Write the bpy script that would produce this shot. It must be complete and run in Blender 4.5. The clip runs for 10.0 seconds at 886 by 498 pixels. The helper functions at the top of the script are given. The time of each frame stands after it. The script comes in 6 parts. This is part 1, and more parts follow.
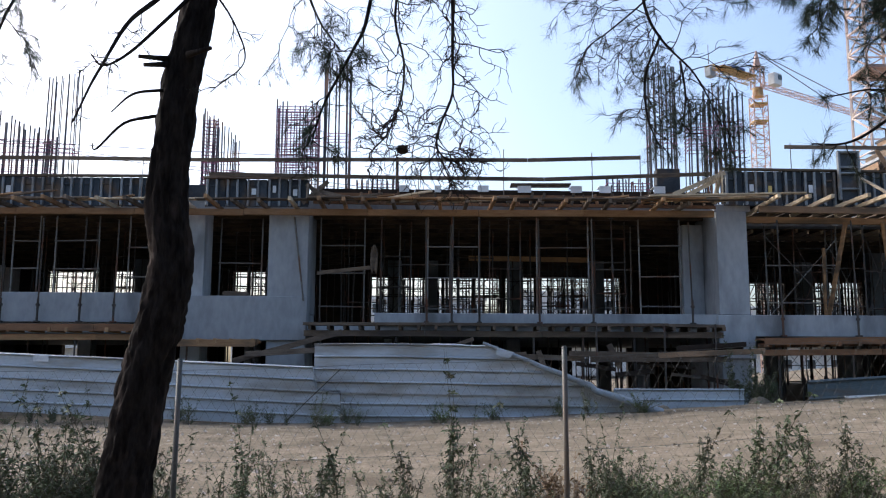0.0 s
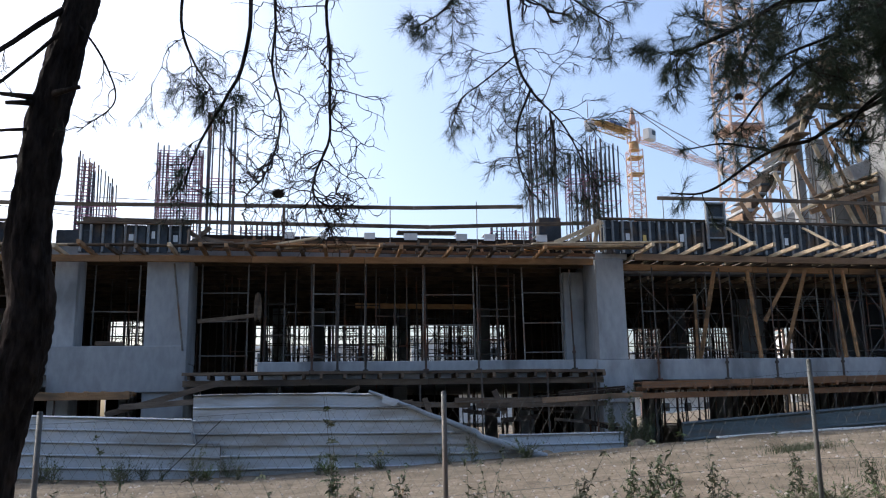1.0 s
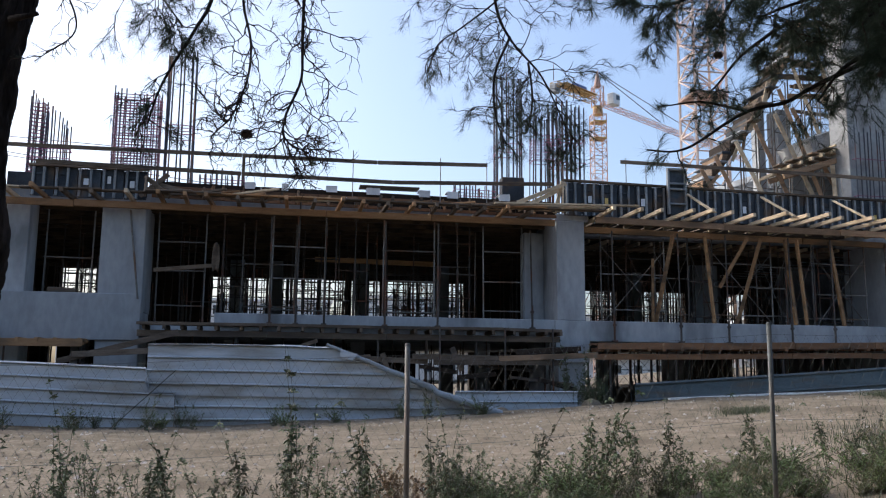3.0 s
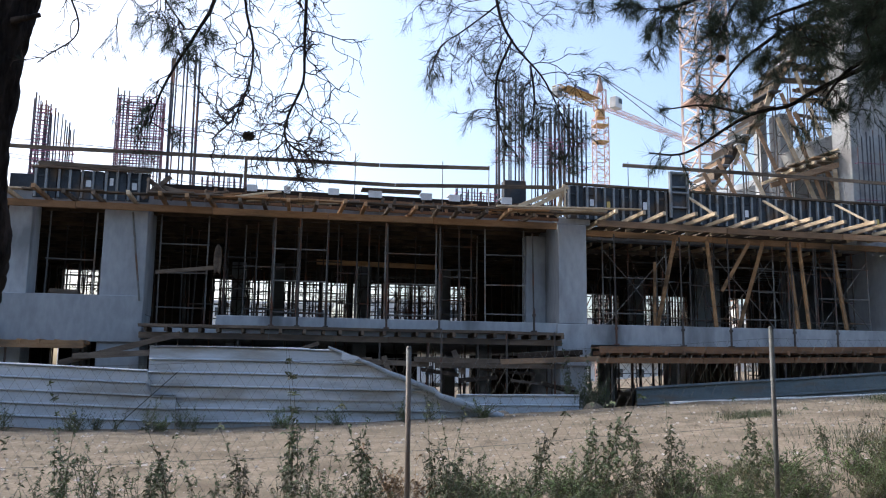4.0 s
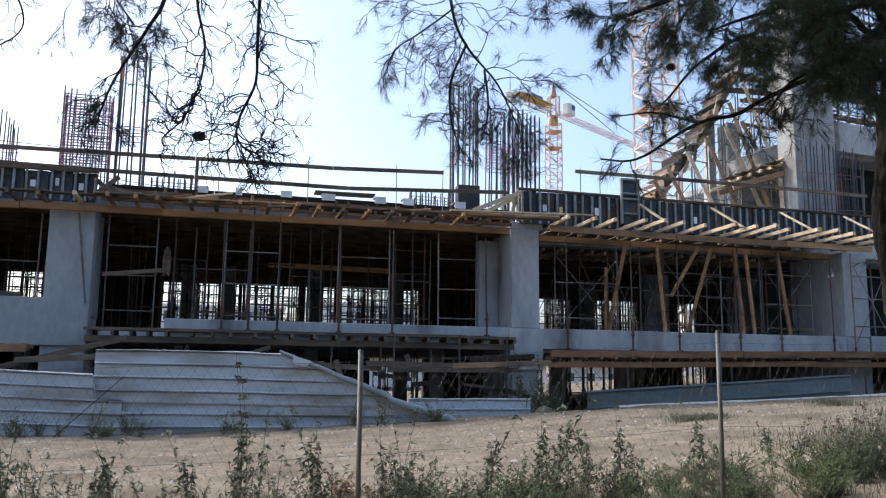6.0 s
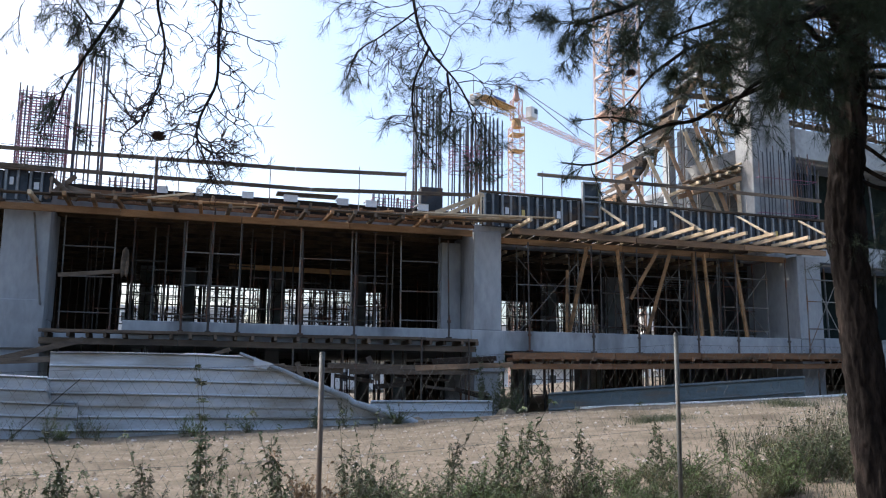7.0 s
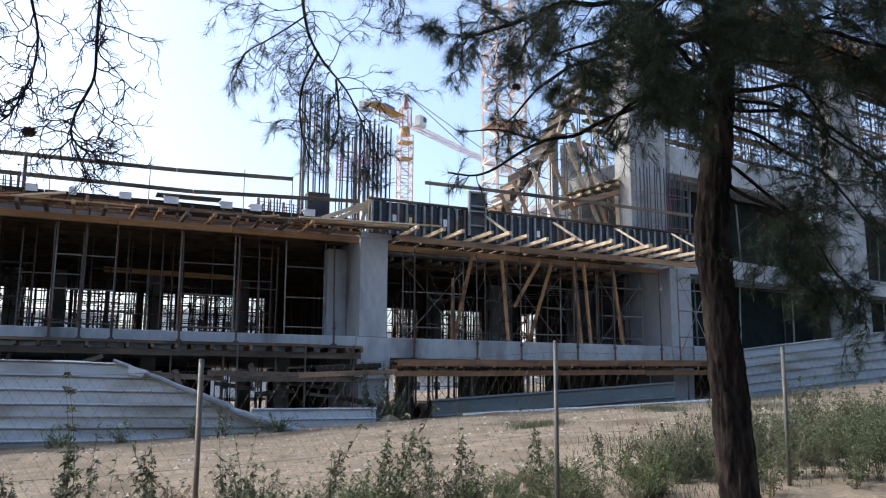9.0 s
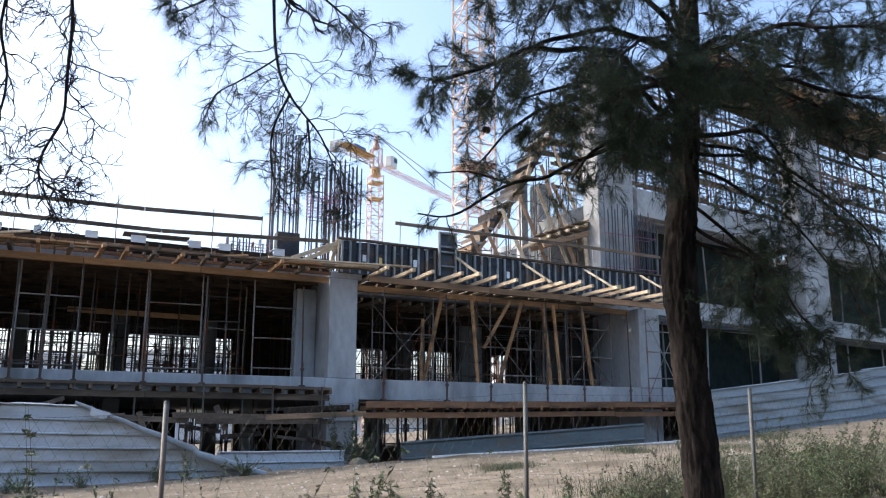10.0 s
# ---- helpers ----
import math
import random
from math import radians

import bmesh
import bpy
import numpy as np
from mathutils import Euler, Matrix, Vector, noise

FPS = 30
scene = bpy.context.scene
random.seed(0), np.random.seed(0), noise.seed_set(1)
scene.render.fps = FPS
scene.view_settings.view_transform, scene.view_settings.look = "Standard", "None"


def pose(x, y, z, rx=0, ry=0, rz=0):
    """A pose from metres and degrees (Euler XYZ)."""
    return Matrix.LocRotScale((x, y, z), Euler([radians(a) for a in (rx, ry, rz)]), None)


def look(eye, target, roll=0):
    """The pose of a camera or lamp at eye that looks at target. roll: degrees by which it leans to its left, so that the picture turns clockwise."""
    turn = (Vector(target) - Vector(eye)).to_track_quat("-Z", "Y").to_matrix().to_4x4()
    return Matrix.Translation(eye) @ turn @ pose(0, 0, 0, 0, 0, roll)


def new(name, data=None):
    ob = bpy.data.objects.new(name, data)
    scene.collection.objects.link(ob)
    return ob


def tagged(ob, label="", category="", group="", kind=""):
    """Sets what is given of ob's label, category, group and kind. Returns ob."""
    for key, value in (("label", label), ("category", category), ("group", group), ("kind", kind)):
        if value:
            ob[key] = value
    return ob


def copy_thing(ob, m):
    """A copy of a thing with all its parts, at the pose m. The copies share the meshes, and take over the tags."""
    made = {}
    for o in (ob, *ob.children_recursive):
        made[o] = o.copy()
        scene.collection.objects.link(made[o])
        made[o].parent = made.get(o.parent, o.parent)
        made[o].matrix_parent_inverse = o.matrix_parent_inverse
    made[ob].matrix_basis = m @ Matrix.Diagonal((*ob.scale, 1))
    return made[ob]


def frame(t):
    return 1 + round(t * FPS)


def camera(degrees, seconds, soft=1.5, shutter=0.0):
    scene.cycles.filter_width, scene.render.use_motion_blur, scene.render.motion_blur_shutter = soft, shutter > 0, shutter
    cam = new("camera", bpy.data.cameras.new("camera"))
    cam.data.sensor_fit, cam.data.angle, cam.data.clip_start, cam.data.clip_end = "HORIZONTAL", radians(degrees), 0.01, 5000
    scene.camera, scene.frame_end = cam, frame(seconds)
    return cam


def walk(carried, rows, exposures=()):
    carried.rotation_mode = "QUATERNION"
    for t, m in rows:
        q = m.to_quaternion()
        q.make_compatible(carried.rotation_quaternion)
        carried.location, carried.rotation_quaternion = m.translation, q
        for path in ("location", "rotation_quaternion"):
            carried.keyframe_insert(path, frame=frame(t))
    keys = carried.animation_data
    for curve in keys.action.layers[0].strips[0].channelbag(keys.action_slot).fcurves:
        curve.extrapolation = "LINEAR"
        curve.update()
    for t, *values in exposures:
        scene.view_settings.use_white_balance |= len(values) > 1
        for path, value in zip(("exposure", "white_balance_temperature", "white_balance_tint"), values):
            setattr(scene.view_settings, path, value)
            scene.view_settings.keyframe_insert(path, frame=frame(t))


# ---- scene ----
cam = camera(55.59, 10.0, soft=1.15)
EYE = 1.6
EXPOSURE = 1.12
# seconds, sway of the eye in metres (x, y, z), yaw, pitch, roll in degrees
PATH = [
    (0.0, -0.028, -0.054, 0.053, 0.178, 7.891, -0.302),
    (0.5, 0.006, -0.060, 0.065, -1.652, 7.862, 1.002),
    (1.0, 0.047, -0.078, 0.030, -7.286, 11.107, 0.915),
    (1.5, 0.035, -0.056, -0.008, -9.370, 10.148, 1.460),
    (2.0, -0.010, -0.010, -0.010, -10.720, 9.516, 0.147),
    (2.5, -0.013, 0.028, -0.008, -10.526, 8.224, -0.437),
    (2.7, -0.012, 0.030, -0.008, -10.468, 8.224, -0.480),
    (3.8, -0.006, 0.041, -0.008, -10.000, 8.471, -0.740),
    (4.0, -0.006, 0.041, -0.008, -10.231, 8.471, -0.740),
    (4.5, -0.014, 0.028, -0.008, -10.525, 8.534, -0.688),
    (5.0, -0.006, 0.032, -0.014, -11.214, 8.639, -0.736),
    (5.5, -0.006, 0.026, -0.014, -11.866, 8.730, -0.762),
    (6.0, -0.001, 0.043, -0.012, -13.422, 8.792, -0.697),
    (7.5, 0.002, 0.022, -0.012, -17.634, 9.091, -0.524),
    (8.0, -0.004, 0.013, -0.011, -19.965, 9.233, -0.477),
    (8.5, 0.002, 0.023, -0.013, -22.002, 9.353, -0.414),
    (9.0, 0.000, 0.008, -0.011, -23.729, 9.486, -0.326),
    (9.5, 0.001, -0.001, -0.008, -24.840, 9.669, -0.304),
    (10.0, -0.005, -0.003, -0.011, -25.781, 12.255, -0.182),
]
walk(cam, [(t, pose(x, y, EYE + z, 90 + p, r, yw)) for t, x, y, z, yw, p, r in PATH],
     [(t, e + EXPOSURE, 6000, 10) for t, e in ((0.0, -0.2), (1.0, -0.3), (1.5, -0.5), (2.5, -0.5), (4.0, 0.0), (5.5, 0.0), (7.5, 0.05), (9.0, 0.1), (10.0, 0.28))])

# ---- light ----
SUN_EL, SUN_AZ = 41.0, 57.0  # height above the horizon; degrees to the left of +y
world = bpy.data.worlds.new("sky")
scene.world = world
world.use_nodes = True
wn = world.node_tree.nodes
sky = wn.new("ShaderNodeTexSky")
sky.sky_type = "NISHITA"
sky.sun_disc = False
sky.sun_elevation = radians(SUN_EL)
sky.sun_rotation = radians(-SUN_AZ)
sky.altitude = 100
sky.air_density, sky.dust_density, sky.ozone_density = 1.0, 4.6, 1.0
wn["Background"].inputs["Strength"].default_value = 0.15
world.node_tree.links.new(sky.outputs[0], wn["Background"].inputs["Color"])
sun = new("sun", bpy.data.lights.new("sun", "SUN"))
sun.data.energy, sun.data.angle, sun.data.color = 1.15, radians(0.6), (1.0, 0.93, 0.82)
SUN_DIR = Vector((-math.sin(radians(SUN_AZ)) * math.cos(radians(SUN_EL)),
                  math.cos(radians(SUN_AZ)) * math.cos(radians(SUN_EL)), math.sin(radians(SUN_EL))))
sun.matrix_world = look(SUN_DIR * 200, (0, 0, 0))

# ---- materials ----
def mat(name, c1, c2, scale=3.0, rough=0.8, metal=0.0, bump=0.3, fine=40.0, spots=None, stretch=(1, 1, 1), vary=0.12, spot_scale=1.2, spot_at=(0.52, 0.66), depth=0.01, spec=0.5):
    """Two scales of noise between two colours, optional stains, fine bump, a shade of its own for each object."""
    m = bpy.data.materials.new(name)
    m.use_nodes = True
    nt = m.node_tree
    nd, ln = nt.nodes, nt.links.new
    bs = nd["Principled BSDF"]
    geo = nd.new("ShaderNodeNewGeometry")
    mp = nd.new("ShaderNodeMapping")
    mp.inputs["Scale"].default_value = stretch
    ln(geo.outputs["Position"], mp.inputs["Vector"])
    n1 = nd.new("ShaderNodeTexNoise")
    n1.inputs["Scale"].default_value, n1.inputs["Detail"].default_value, n1.inputs["Roughness"].default_value = scale, 5, 0.6
    n2 = nd.new("ShaderNodeTexNoise")
    n2.inputs["Scale"].default_value, n2.inputs["Detail"].default_value = fine, 3
    ln(mp.outputs[0], n1.inputs["Vector"])
    ln(mp.outputs[0], n2.inputs["Vector"])
    mx = nd.new("ShaderNodeMath")
    mx.operation = "MULTIPLY_ADD"
    mx.inputs[1].default_value = 0.4
    ln(n2.outputs[0], mx.inputs[0])
    sc = nd.new("ShaderNodeMath")
    sc.operation = "MULTIPLY"
    sc.inputs[1].default_value = 0.6
    ln(n1.outputs[0], sc.inputs[0])
    ln(sc.outputs[0], mx.inputs[2])
    ramp = nd.new("ShaderNodeValToRGB")
    ramp.color_ramp.elements[0].position, ramp.color_ramp.elements[1].position = 0.36, 0.64
    ramp.color_ramp.elements[0].color, ramp.color_ramp.elements[1].color = (*c1, 1), (*c2, 1)
    ln(mx.outputs[0], ramp.inputs[0])
    col = ramp.outputs[0]
    if spots:
        n3 = nd.new("ShaderNodeTexNoise")
        n3.inputs["Scale"].default_value, n3.inputs["Detail"].default_value = spot_scale, 6
        ln(mp.outputs[0], n3.inputs["Vector"])
        r3 = nd.new("ShaderNodeValToRGB")
        r3.color_ramp.elements[0].position, r3.color_ramp.elements[1].position = spot_at
        ln(n3.outputs[0], r3.inputs[0])
        ms = nd.new("ShaderNodeMix")
        ms.data_type = "RGBA"
        ln(r3.outputs[0], ms.inputs[0])
        ln(col, ms.inputs[6])
        ms.inputs[7].default_value = (*spots, 1)
        col = ms.outputs[2]
    if vary:
        oi = nd.new("ShaderNodeObjectInfo")
        mr = nd.new("ShaderNodeMapRange")
        mr.inputs[3].default_value, mr.inputs[4].default_value = 1 - vary, 1 + vary
        ln(oi.outputs["Random"], mr.inputs[0])
        hs = nd.new("ShaderNodeHueSaturation")
        ln(mr.outputs[0], hs.inputs["Value"])
        ln(col, hs.inputs["Color"])
        col = hs.outputs[0]
    ln(col, bs.inputs["Base Color"])
    bs.inputs["Roughness"].default_value, bs.inputs["Metallic"].default_value, bs.inputs["Specular IOR Level"].default_value = rough, metal, spec
    if bump:
        bp = nd.new("ShaderNodeBump")
        bp.inputs["Strength"].default_value, bp.inputs["Distance"].default_value = bump, depth
        ln(mx.outputs[0], bp.inputs["Height"])
        ln(bp.outputs[0], bs.inputs["Normal"])
    return m


CONCRETE = mat("raw_concrete", (0.29, 0.305, 0.32), (0.41, 0.425, 0.44), 0.9, 0.85, 0, 0.12, 7, spots=(0.17, 0.175, 0.18), stretch=(1, 1, 0.45), spot_scale=0.75, spot_at=(0.55, 0.72), spec=0.3)
CONCRETE_PALE = mat("pale_concrete", (0.31, 0.31, 0.305), (0.44, 0.44, 0.43), 0.8, 0.85, 0, 0.12, 7, spots=(0.25, 0.24, 0.23), spec=0.3)
TIMBER = mat("fresh_timber", (0.27, 0.148, 0.068), (0.42, 0.25, 0.13), 5, 0.8, 0, 0.3, 60, spots=(0.15, 0.10, 0.06), stretch=(0.4, 1, 2), vary=0.3, spec=0.25)
BATTEN = mat("new_batten_wood", (0.40, 0.30, 0.19), (0.58, 0.465, 0.315), 5, 0.75, 0, 0.3, 60, spots=(0.34, 0.25, 0.15), stretch=(2, 0.5, 2), vary=0.25)
WORN_TIMBER = mat("worn_timber", (0.21, 0.125, 0.068), (0.37, 0.235, 0.138), 5, 0.8, 0, 0.35, 60, spots=(0.15, 0.10, 0.06), stretch=(0.4, 1, 2), vary=0.3)
OLD_TIMBER = mat("weathered_timber", (0.085, 0.062, 0.044), (0.19, 0.145, 0.107), 5, 0.85, 0, 0.4, 60, spots=(0.07, 0.055, 0.045), stretch=(0.4, 1, 2), vary=0.3, spec=0.2)
SOFFIT = mat("brown_deck_underside", (0.04, 0.028, 0.020), (0.10, 0.07, 0.046), 1.5, 0.85, 0, 0.2, 30, spots=(0.025, 0.02, 0.016), vary=0, spec=0.2)
RUSTY_TIMBER = mat("rust_stained_timber", (0.17, 0.085, 0.045), (0.27, 0.148, 0.08), 4, 0.85, 0, 0.4, 60, spots=(0.09, 0.06, 0.04), stretch=(0.4, 1, 2), vary=0.25, spec=0.2)
# dark formwork plywood, lowered further to put the open storeys' shade in its colour
PLY_SHADE = mat("formwork_plywood_and_shade", (0.016, 0.012, 0.010), (0.045, 0.031, 0.022), 3, 0.8, 0, 0.2, 40, vary=0.2, spec=0.2)
FORM_FACE = mat("formwork_panel_back", (0.022, 0.028, 0.036), (0.055, 0.066, 0.08), 3, 0.6, 0.1, 0.2, 30, spots=(0.11, 0.075, 0.05), vary=0.3, spec=0.3)
FORM_RIB = mat("formwork_rib_steel", (0.13, 0.14, 0.15), (0.26, 0.275, 0.285), 4, 0.55, 0.3, 0.2, 40, spots=(0.17, 0.13, 0.10), vary=0.2)
ZINC = mat("galvanised_sheet", (0.40, 0.445, 0.49), (0.55, 0.595, 0.64), 1.6, 0.5, 0.2, 0.12, 30, spots=(0.24, 0.225, 0.19), stretch=(0.35, 1, 1.6), spot_scale=1.3, spot_at=(0.50, 0.72), vary=0.06)
# darker copy of the galvanised sheet, for the far hoarding and the fold
ZINC_DARKER = mat("darker_galvanised_sheet", (0.21, 0.245, 0.27), (0.33, 0.37, 0.40), 1.2, 0.6, 0.2, 0.12, 30, spots=(0.17, 0.16, 0.14), stretch=(0.35, 1, 2.2), spot_scale=1.1, spot_at=(0.52, 0.72), vary=0.08)
ZINC_DULL = mat("dull_steel_sheet", (0.075, 0.10, 0.11), (0.14, 0.17, 0.18), 1.6, 0.6, 0.3, 0.2, 30, spots=(0.13, 0.11, 0.09), stretch=(0.4, 1, 2), vary=0.06)
TUBE = mat("scaffold_tube", (0.12, 0.112, 0.105), (0.26, 0.25, 0.235), 9, 0.55, 0.3, 0.2, 60, spots=(0.16, 0.09, 0.055), vary=0.3)
PROP = mat("dark_prop_steel", (0.035, 0.032, 0.03), (0.09, 0.075, 0.065), 9, 0.65, 0.3, 0.2, 60, spots=(0.13, 0.05, 0.025), vary=0.4)
REBAR = mat("rebar_steel", (0.035, 0.04, 0.055), (0.085, 0.085, 0.10), 12, 0.6, 0.4, 0.2, 60, spots=(0.16, 0.075, 0.05), vary=0.3)
STIRRUP = mat("rusty_stirrup_steel", (0.20, 0.055, 0.11), (0.30, 0.10, 0.17), 12, 0.7, 0.1, 0.2, 60, vary=0.3)
POST = mat("grey_post_steel", (0.06, 0.066, 0.064), (0.12, 0.126, 0.124), 6, 0.6, 0.2, 0.15, 50, spots=(0.14, 0.11, 0.09), vary=0.1)
WIRE = mat("fence_wire", (0.09, 0.09, 0.088), (0.16, 0.16, 0.155), 8, 0.7, 0.1, 0, 50, vary=0)
DIRT = mat("dry_dirt", (0.138, 0.114, 0.083), (0.285, 0.240, 0.180), 2.4, 0.95, 0, 1.0, 19, spots=(0.14, 0.115, 0.082), spot_scale=0.6, vary=0, depth=0.09, spec=0.1)
STONE = mat("pale_stone", (0.36, 0.33, 0.29), (0.55, 0.51, 0.46), 6, 0.9, 0, 0.4, 40, vary=0.25)
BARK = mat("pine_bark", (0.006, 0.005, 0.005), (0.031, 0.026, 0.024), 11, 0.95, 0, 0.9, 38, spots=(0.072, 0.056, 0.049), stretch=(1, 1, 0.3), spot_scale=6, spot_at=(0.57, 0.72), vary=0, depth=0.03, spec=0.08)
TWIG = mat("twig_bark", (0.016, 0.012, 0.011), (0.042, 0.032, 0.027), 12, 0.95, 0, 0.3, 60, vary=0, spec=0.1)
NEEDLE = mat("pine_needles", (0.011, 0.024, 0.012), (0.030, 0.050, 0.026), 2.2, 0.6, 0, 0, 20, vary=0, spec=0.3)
LEAF = mat("weed_leaf", (0.048, 0.074, 0.034), (0.108, 0.138, 0.068), 4, 0.65, 0, 0, 30, spots=(0.075, 0.075, 0.045), vary=0.3, spec=0.3)
LEAF_STEM = mat("weed_stem", (0.07, 0.065, 0.042), (0.12, 0.11, 0.07), 6, 0.8, 0, 0, 30, vary=0.2, spec=0.2)
SHRUB_LEAF = mat("shrub_leaf", (0.06, 0.098, 0.034), (0.125, 0.175, 0.066), 3, 0.65, 0, 0, 30, spots=(0.16, 0.14, 0.075), vary=0.3, spec=0.3)
LEAF_DRY = mat("dry_weed_leaf", (0.16, 0.10, 0.055), (0.26, 0.18, 0.10), 6, 0.8, 0, 0, 30, vary=0.25)
GRASS = mat("grass_blades", (0.034, 0.05, 0.022), (0.085, 0.098, 0.046), 1.4, 0.7, 0, 0, 20, vary=0)
YELLOW = mat("crane_yellow_paint", (0.48, 0.31, 0.11), (0.62, 0.43, 0.18), 2, 0.5, 0, 0.1, 30, spots=(0.30, 0.16, 0.07), vary=0.1)
RED_WHITE = mat("crane_mast_paint", (0.44, 0.24, 0.17), (0.60, 0.43, 0.35), 0.6, 0.55, 0, 0.1, 30, vary=0.2)
MAST_PALE = mat("faded_mast_paint", (0.48, 0.31, 0.23), (0.66, 0.55, 0.48), 0.6, 0.55, 0, 0.1, 30, vary=0.15)
WHITE = mat("white_paint", (0.68, 0.68, 0.66), (0.80, 0.80, 0.78), 2, 0.6, 0, 0.1, 30, vary=0.05)
BLUE = mat("blue_paint", (0.08, 0.12, 0.28), (0.12, 0.17, 0.36), 2, 0.6, 0, 0.1, 30, vary=0)
PAPER = mat("paper_label", (0.62, 0.64, 0.66), (0.76, 0.77, 0.78), 8, 0.8, 0, 0, 40, vary=0.15)
OCHRE = mat("ochre_label", (0.50, 0.36, 0.10), (0.62, 0.46, 0.16), 8, 0.8, 0, 0, 40, vary=0.15)
RENDER_WALL = mat("far_plaster", (0.60, 0.58, 0.55), (0.74, 0.72, 0.69), 0.5, 0.9, 0, 0.1, 8, vary=0.1)
DARK_GLASS = mat("far_window_glass", (0.03, 0.035, 0.04), (0.06, 0.07, 0.08), 1, 0.15, 0, 0, 8, vary=0.2)
NET = mat("green_net_and_shade", (0.010, 0.014, 0.012), (0.024, 0.030, 0.026), 2, 0.95, 0, 0.2, 60, vary=0.2, spec=0.05)
CONE = mat("pine_cone", (0.018, 0.012, 0.010), (0.04, 0.028, 0.021), 20, 0.9, 0, 0.4, 60, vary=0)


# ---- mesh tools ----
class Mesh:
    """Gathers corners and faces of one part."""

    def __init__(self):
        self.v, self.f = [], []

    def add(self, verts, faces, m=None):
        n = len(self.v)
        self.v += [tuple(m @ Vector(p)) for p in verts] if m else [tuple(p) for p in verts]
        self.f += [tuple(i + n for i in f) for f in faces]
        return self

    def box(self, lo, hi, m=None, c=0.0):
        """A block, with its edges cut back by c."""
        (x0, y0, z0), (x1, y1, z1) = lo, hi
        if c <= 0:
            vs = [(x, y, z) for x in (x0, x1) for y in (y0, y1) for z in (z0, z1)]
            return self.add(vs, [(0, 1, 3, 2), (4, 6, 7, 5), (0, 4, 5, 1), (2, 3, 7, 6), (0, 2, 6, 4), (1, 5, 7, 3)], m)
        c = min(c, 0.45 * min(x1 - x0, y1 - y0, z1 - z0))
        bm = bmesh.new()
        bmesh.ops.create_cube(bm, size=1)
        for v in bm.verts:
            v.co = Vector(((x0 + x1) / 2 + v.co.x * (x1 - x0), (y0 + y1) / 2 + v.co.y * (y1 - y0), (z0 + z1) / 2 + v.co.z * (z1 - z0)))
        bmesh.ops.bevel(bm, geom=list(bm.edges), offset=c, segments=1, affect="EDGES")
        bm.verts.index_update()
        self.add([v.co.copy() for v in bm.verts], [tuple(v.index for v in f.verts) for f in bm.faces], m)
        bm.free()
        return self

    def beam(self, p0, p1, w, h, c=0.006, roll=0.0):
        """A squared timber from p0 to p1, w wide and h high."""
        p0, p1 = Vector(p0), Vector(p1)
        d = p1 - p0
        q = d.to_track_quat("X", "Z").to_matrix().to_4x4()
        m = Matrix.Translation(p0) @ q @ pose(0, 0, 0, roll, 0, 0)
        return self.box((0, -w / 2, -h / 2), (d.length, w / 2, h / 2), m, c)

    def tube(self, p0, p1, r0, r1=None, n=6):
        return self.path([p0, p1], [r0, r0 if r1 is None else r1], n)

    def path(self, pts, radii, n=6, rough=0.0, closed=True, seed=0.0, plates=0.0):
        """A round limb along the points; rough: how uneven its skin is."""
        pts = [Vector(p) for p in pts]
        side = None
        rings = []
        for i, p in enumerate(pts):
            d = (pts[min(i + 1, len(pts) - 1)] - pts[max(i - 1, 0)]).normalized()
            if side is None:
                side = d.orthogonal().normalized()
            side = (side - d * side.dot(d)).normalized()
            up = d.cross(side)
            ring = []
            for k in range(n):
                a = 2 * math.pi * k / n
                r = radii[i]
                w = side * math.cos(a) + up * math.sin(a)
                if rough:
                    q = p + w * r
                    r *= 1 - plates * (1 - min(1.0, 3.0 * abs(noise.noise(Vector((w.x * 4.6 + seed, w.y * 4.6, q.z * 3.4)))))) - plates * 0.5 * (1 - min(1.0, 3.5 * abs(noise.noise(Vector((w.x * 8 + seed, w.y * 8 + 5, q.z * 9.0))))))
                    r *= 1 + rough * (noise.noise(Vector((w.x * 3.2 + seed, w.y * 3.2, q.z * 2.4))) + 0.9 * abs(noise.noise(Vector((w.x * 7 + seed, w.y * 7, q.z * 5)))) - 0.2)
                ring.append(p + w * r)
            rings.append(ring)
        fs = [(i * n + k, i * n + (k + 1) % n, (i + 1) * n + (k + 1) % n, (i + 1) * n + k) for i in range(len(pts) - 1) for k in range(n)]
        if closed:
            fs += [tuple(range(n - 1, -1, -1)), tuple((len(pts) - 1) * n + k for k in range(n))]
        return self.add([v for r in rings for v in r], fs)

    def data(self, name, material, smooth=False):
        me = bpy.data.meshes.new(name)
        me.from_pydata([tuple(v) for v in self.v], [], self.f)
        me.materials.append(material)
        if smooth:
            me.polygons.foreach_set("use_smooth", [True] * len(me.polygons))
        me.update()
        return me


def spline(pts, k=6):
    """Points along a smooth curve through pts."""
    pts = [Vector(p) for p in pts]
    full = [pts[0] * 2 - pts[1]] + pts + [pts[-1] * 2 - pts[-2]]
    out = []
    for i in range(1, len(full) - 2):
        a, b, c, d = full[i - 1:i + 3]
        for j in range(k):
            t = j / k
            out.append(0.5 * (2 * b + (c - a) * t + (2 * a - 5 * b + 4 * c - d) * t * t + (3 * b - a - 3 * c + d) * t ** 3))
    return out + [pts[-1]]


def thing(name, at, label, category, group="", kind=""):
    """An Empty at a thing's base, to carry its parts."""
    ob = new(name)
    ob.location = at
    ob.empty_display_size = 0.2
    return tagged(ob, label, category, group, kind)


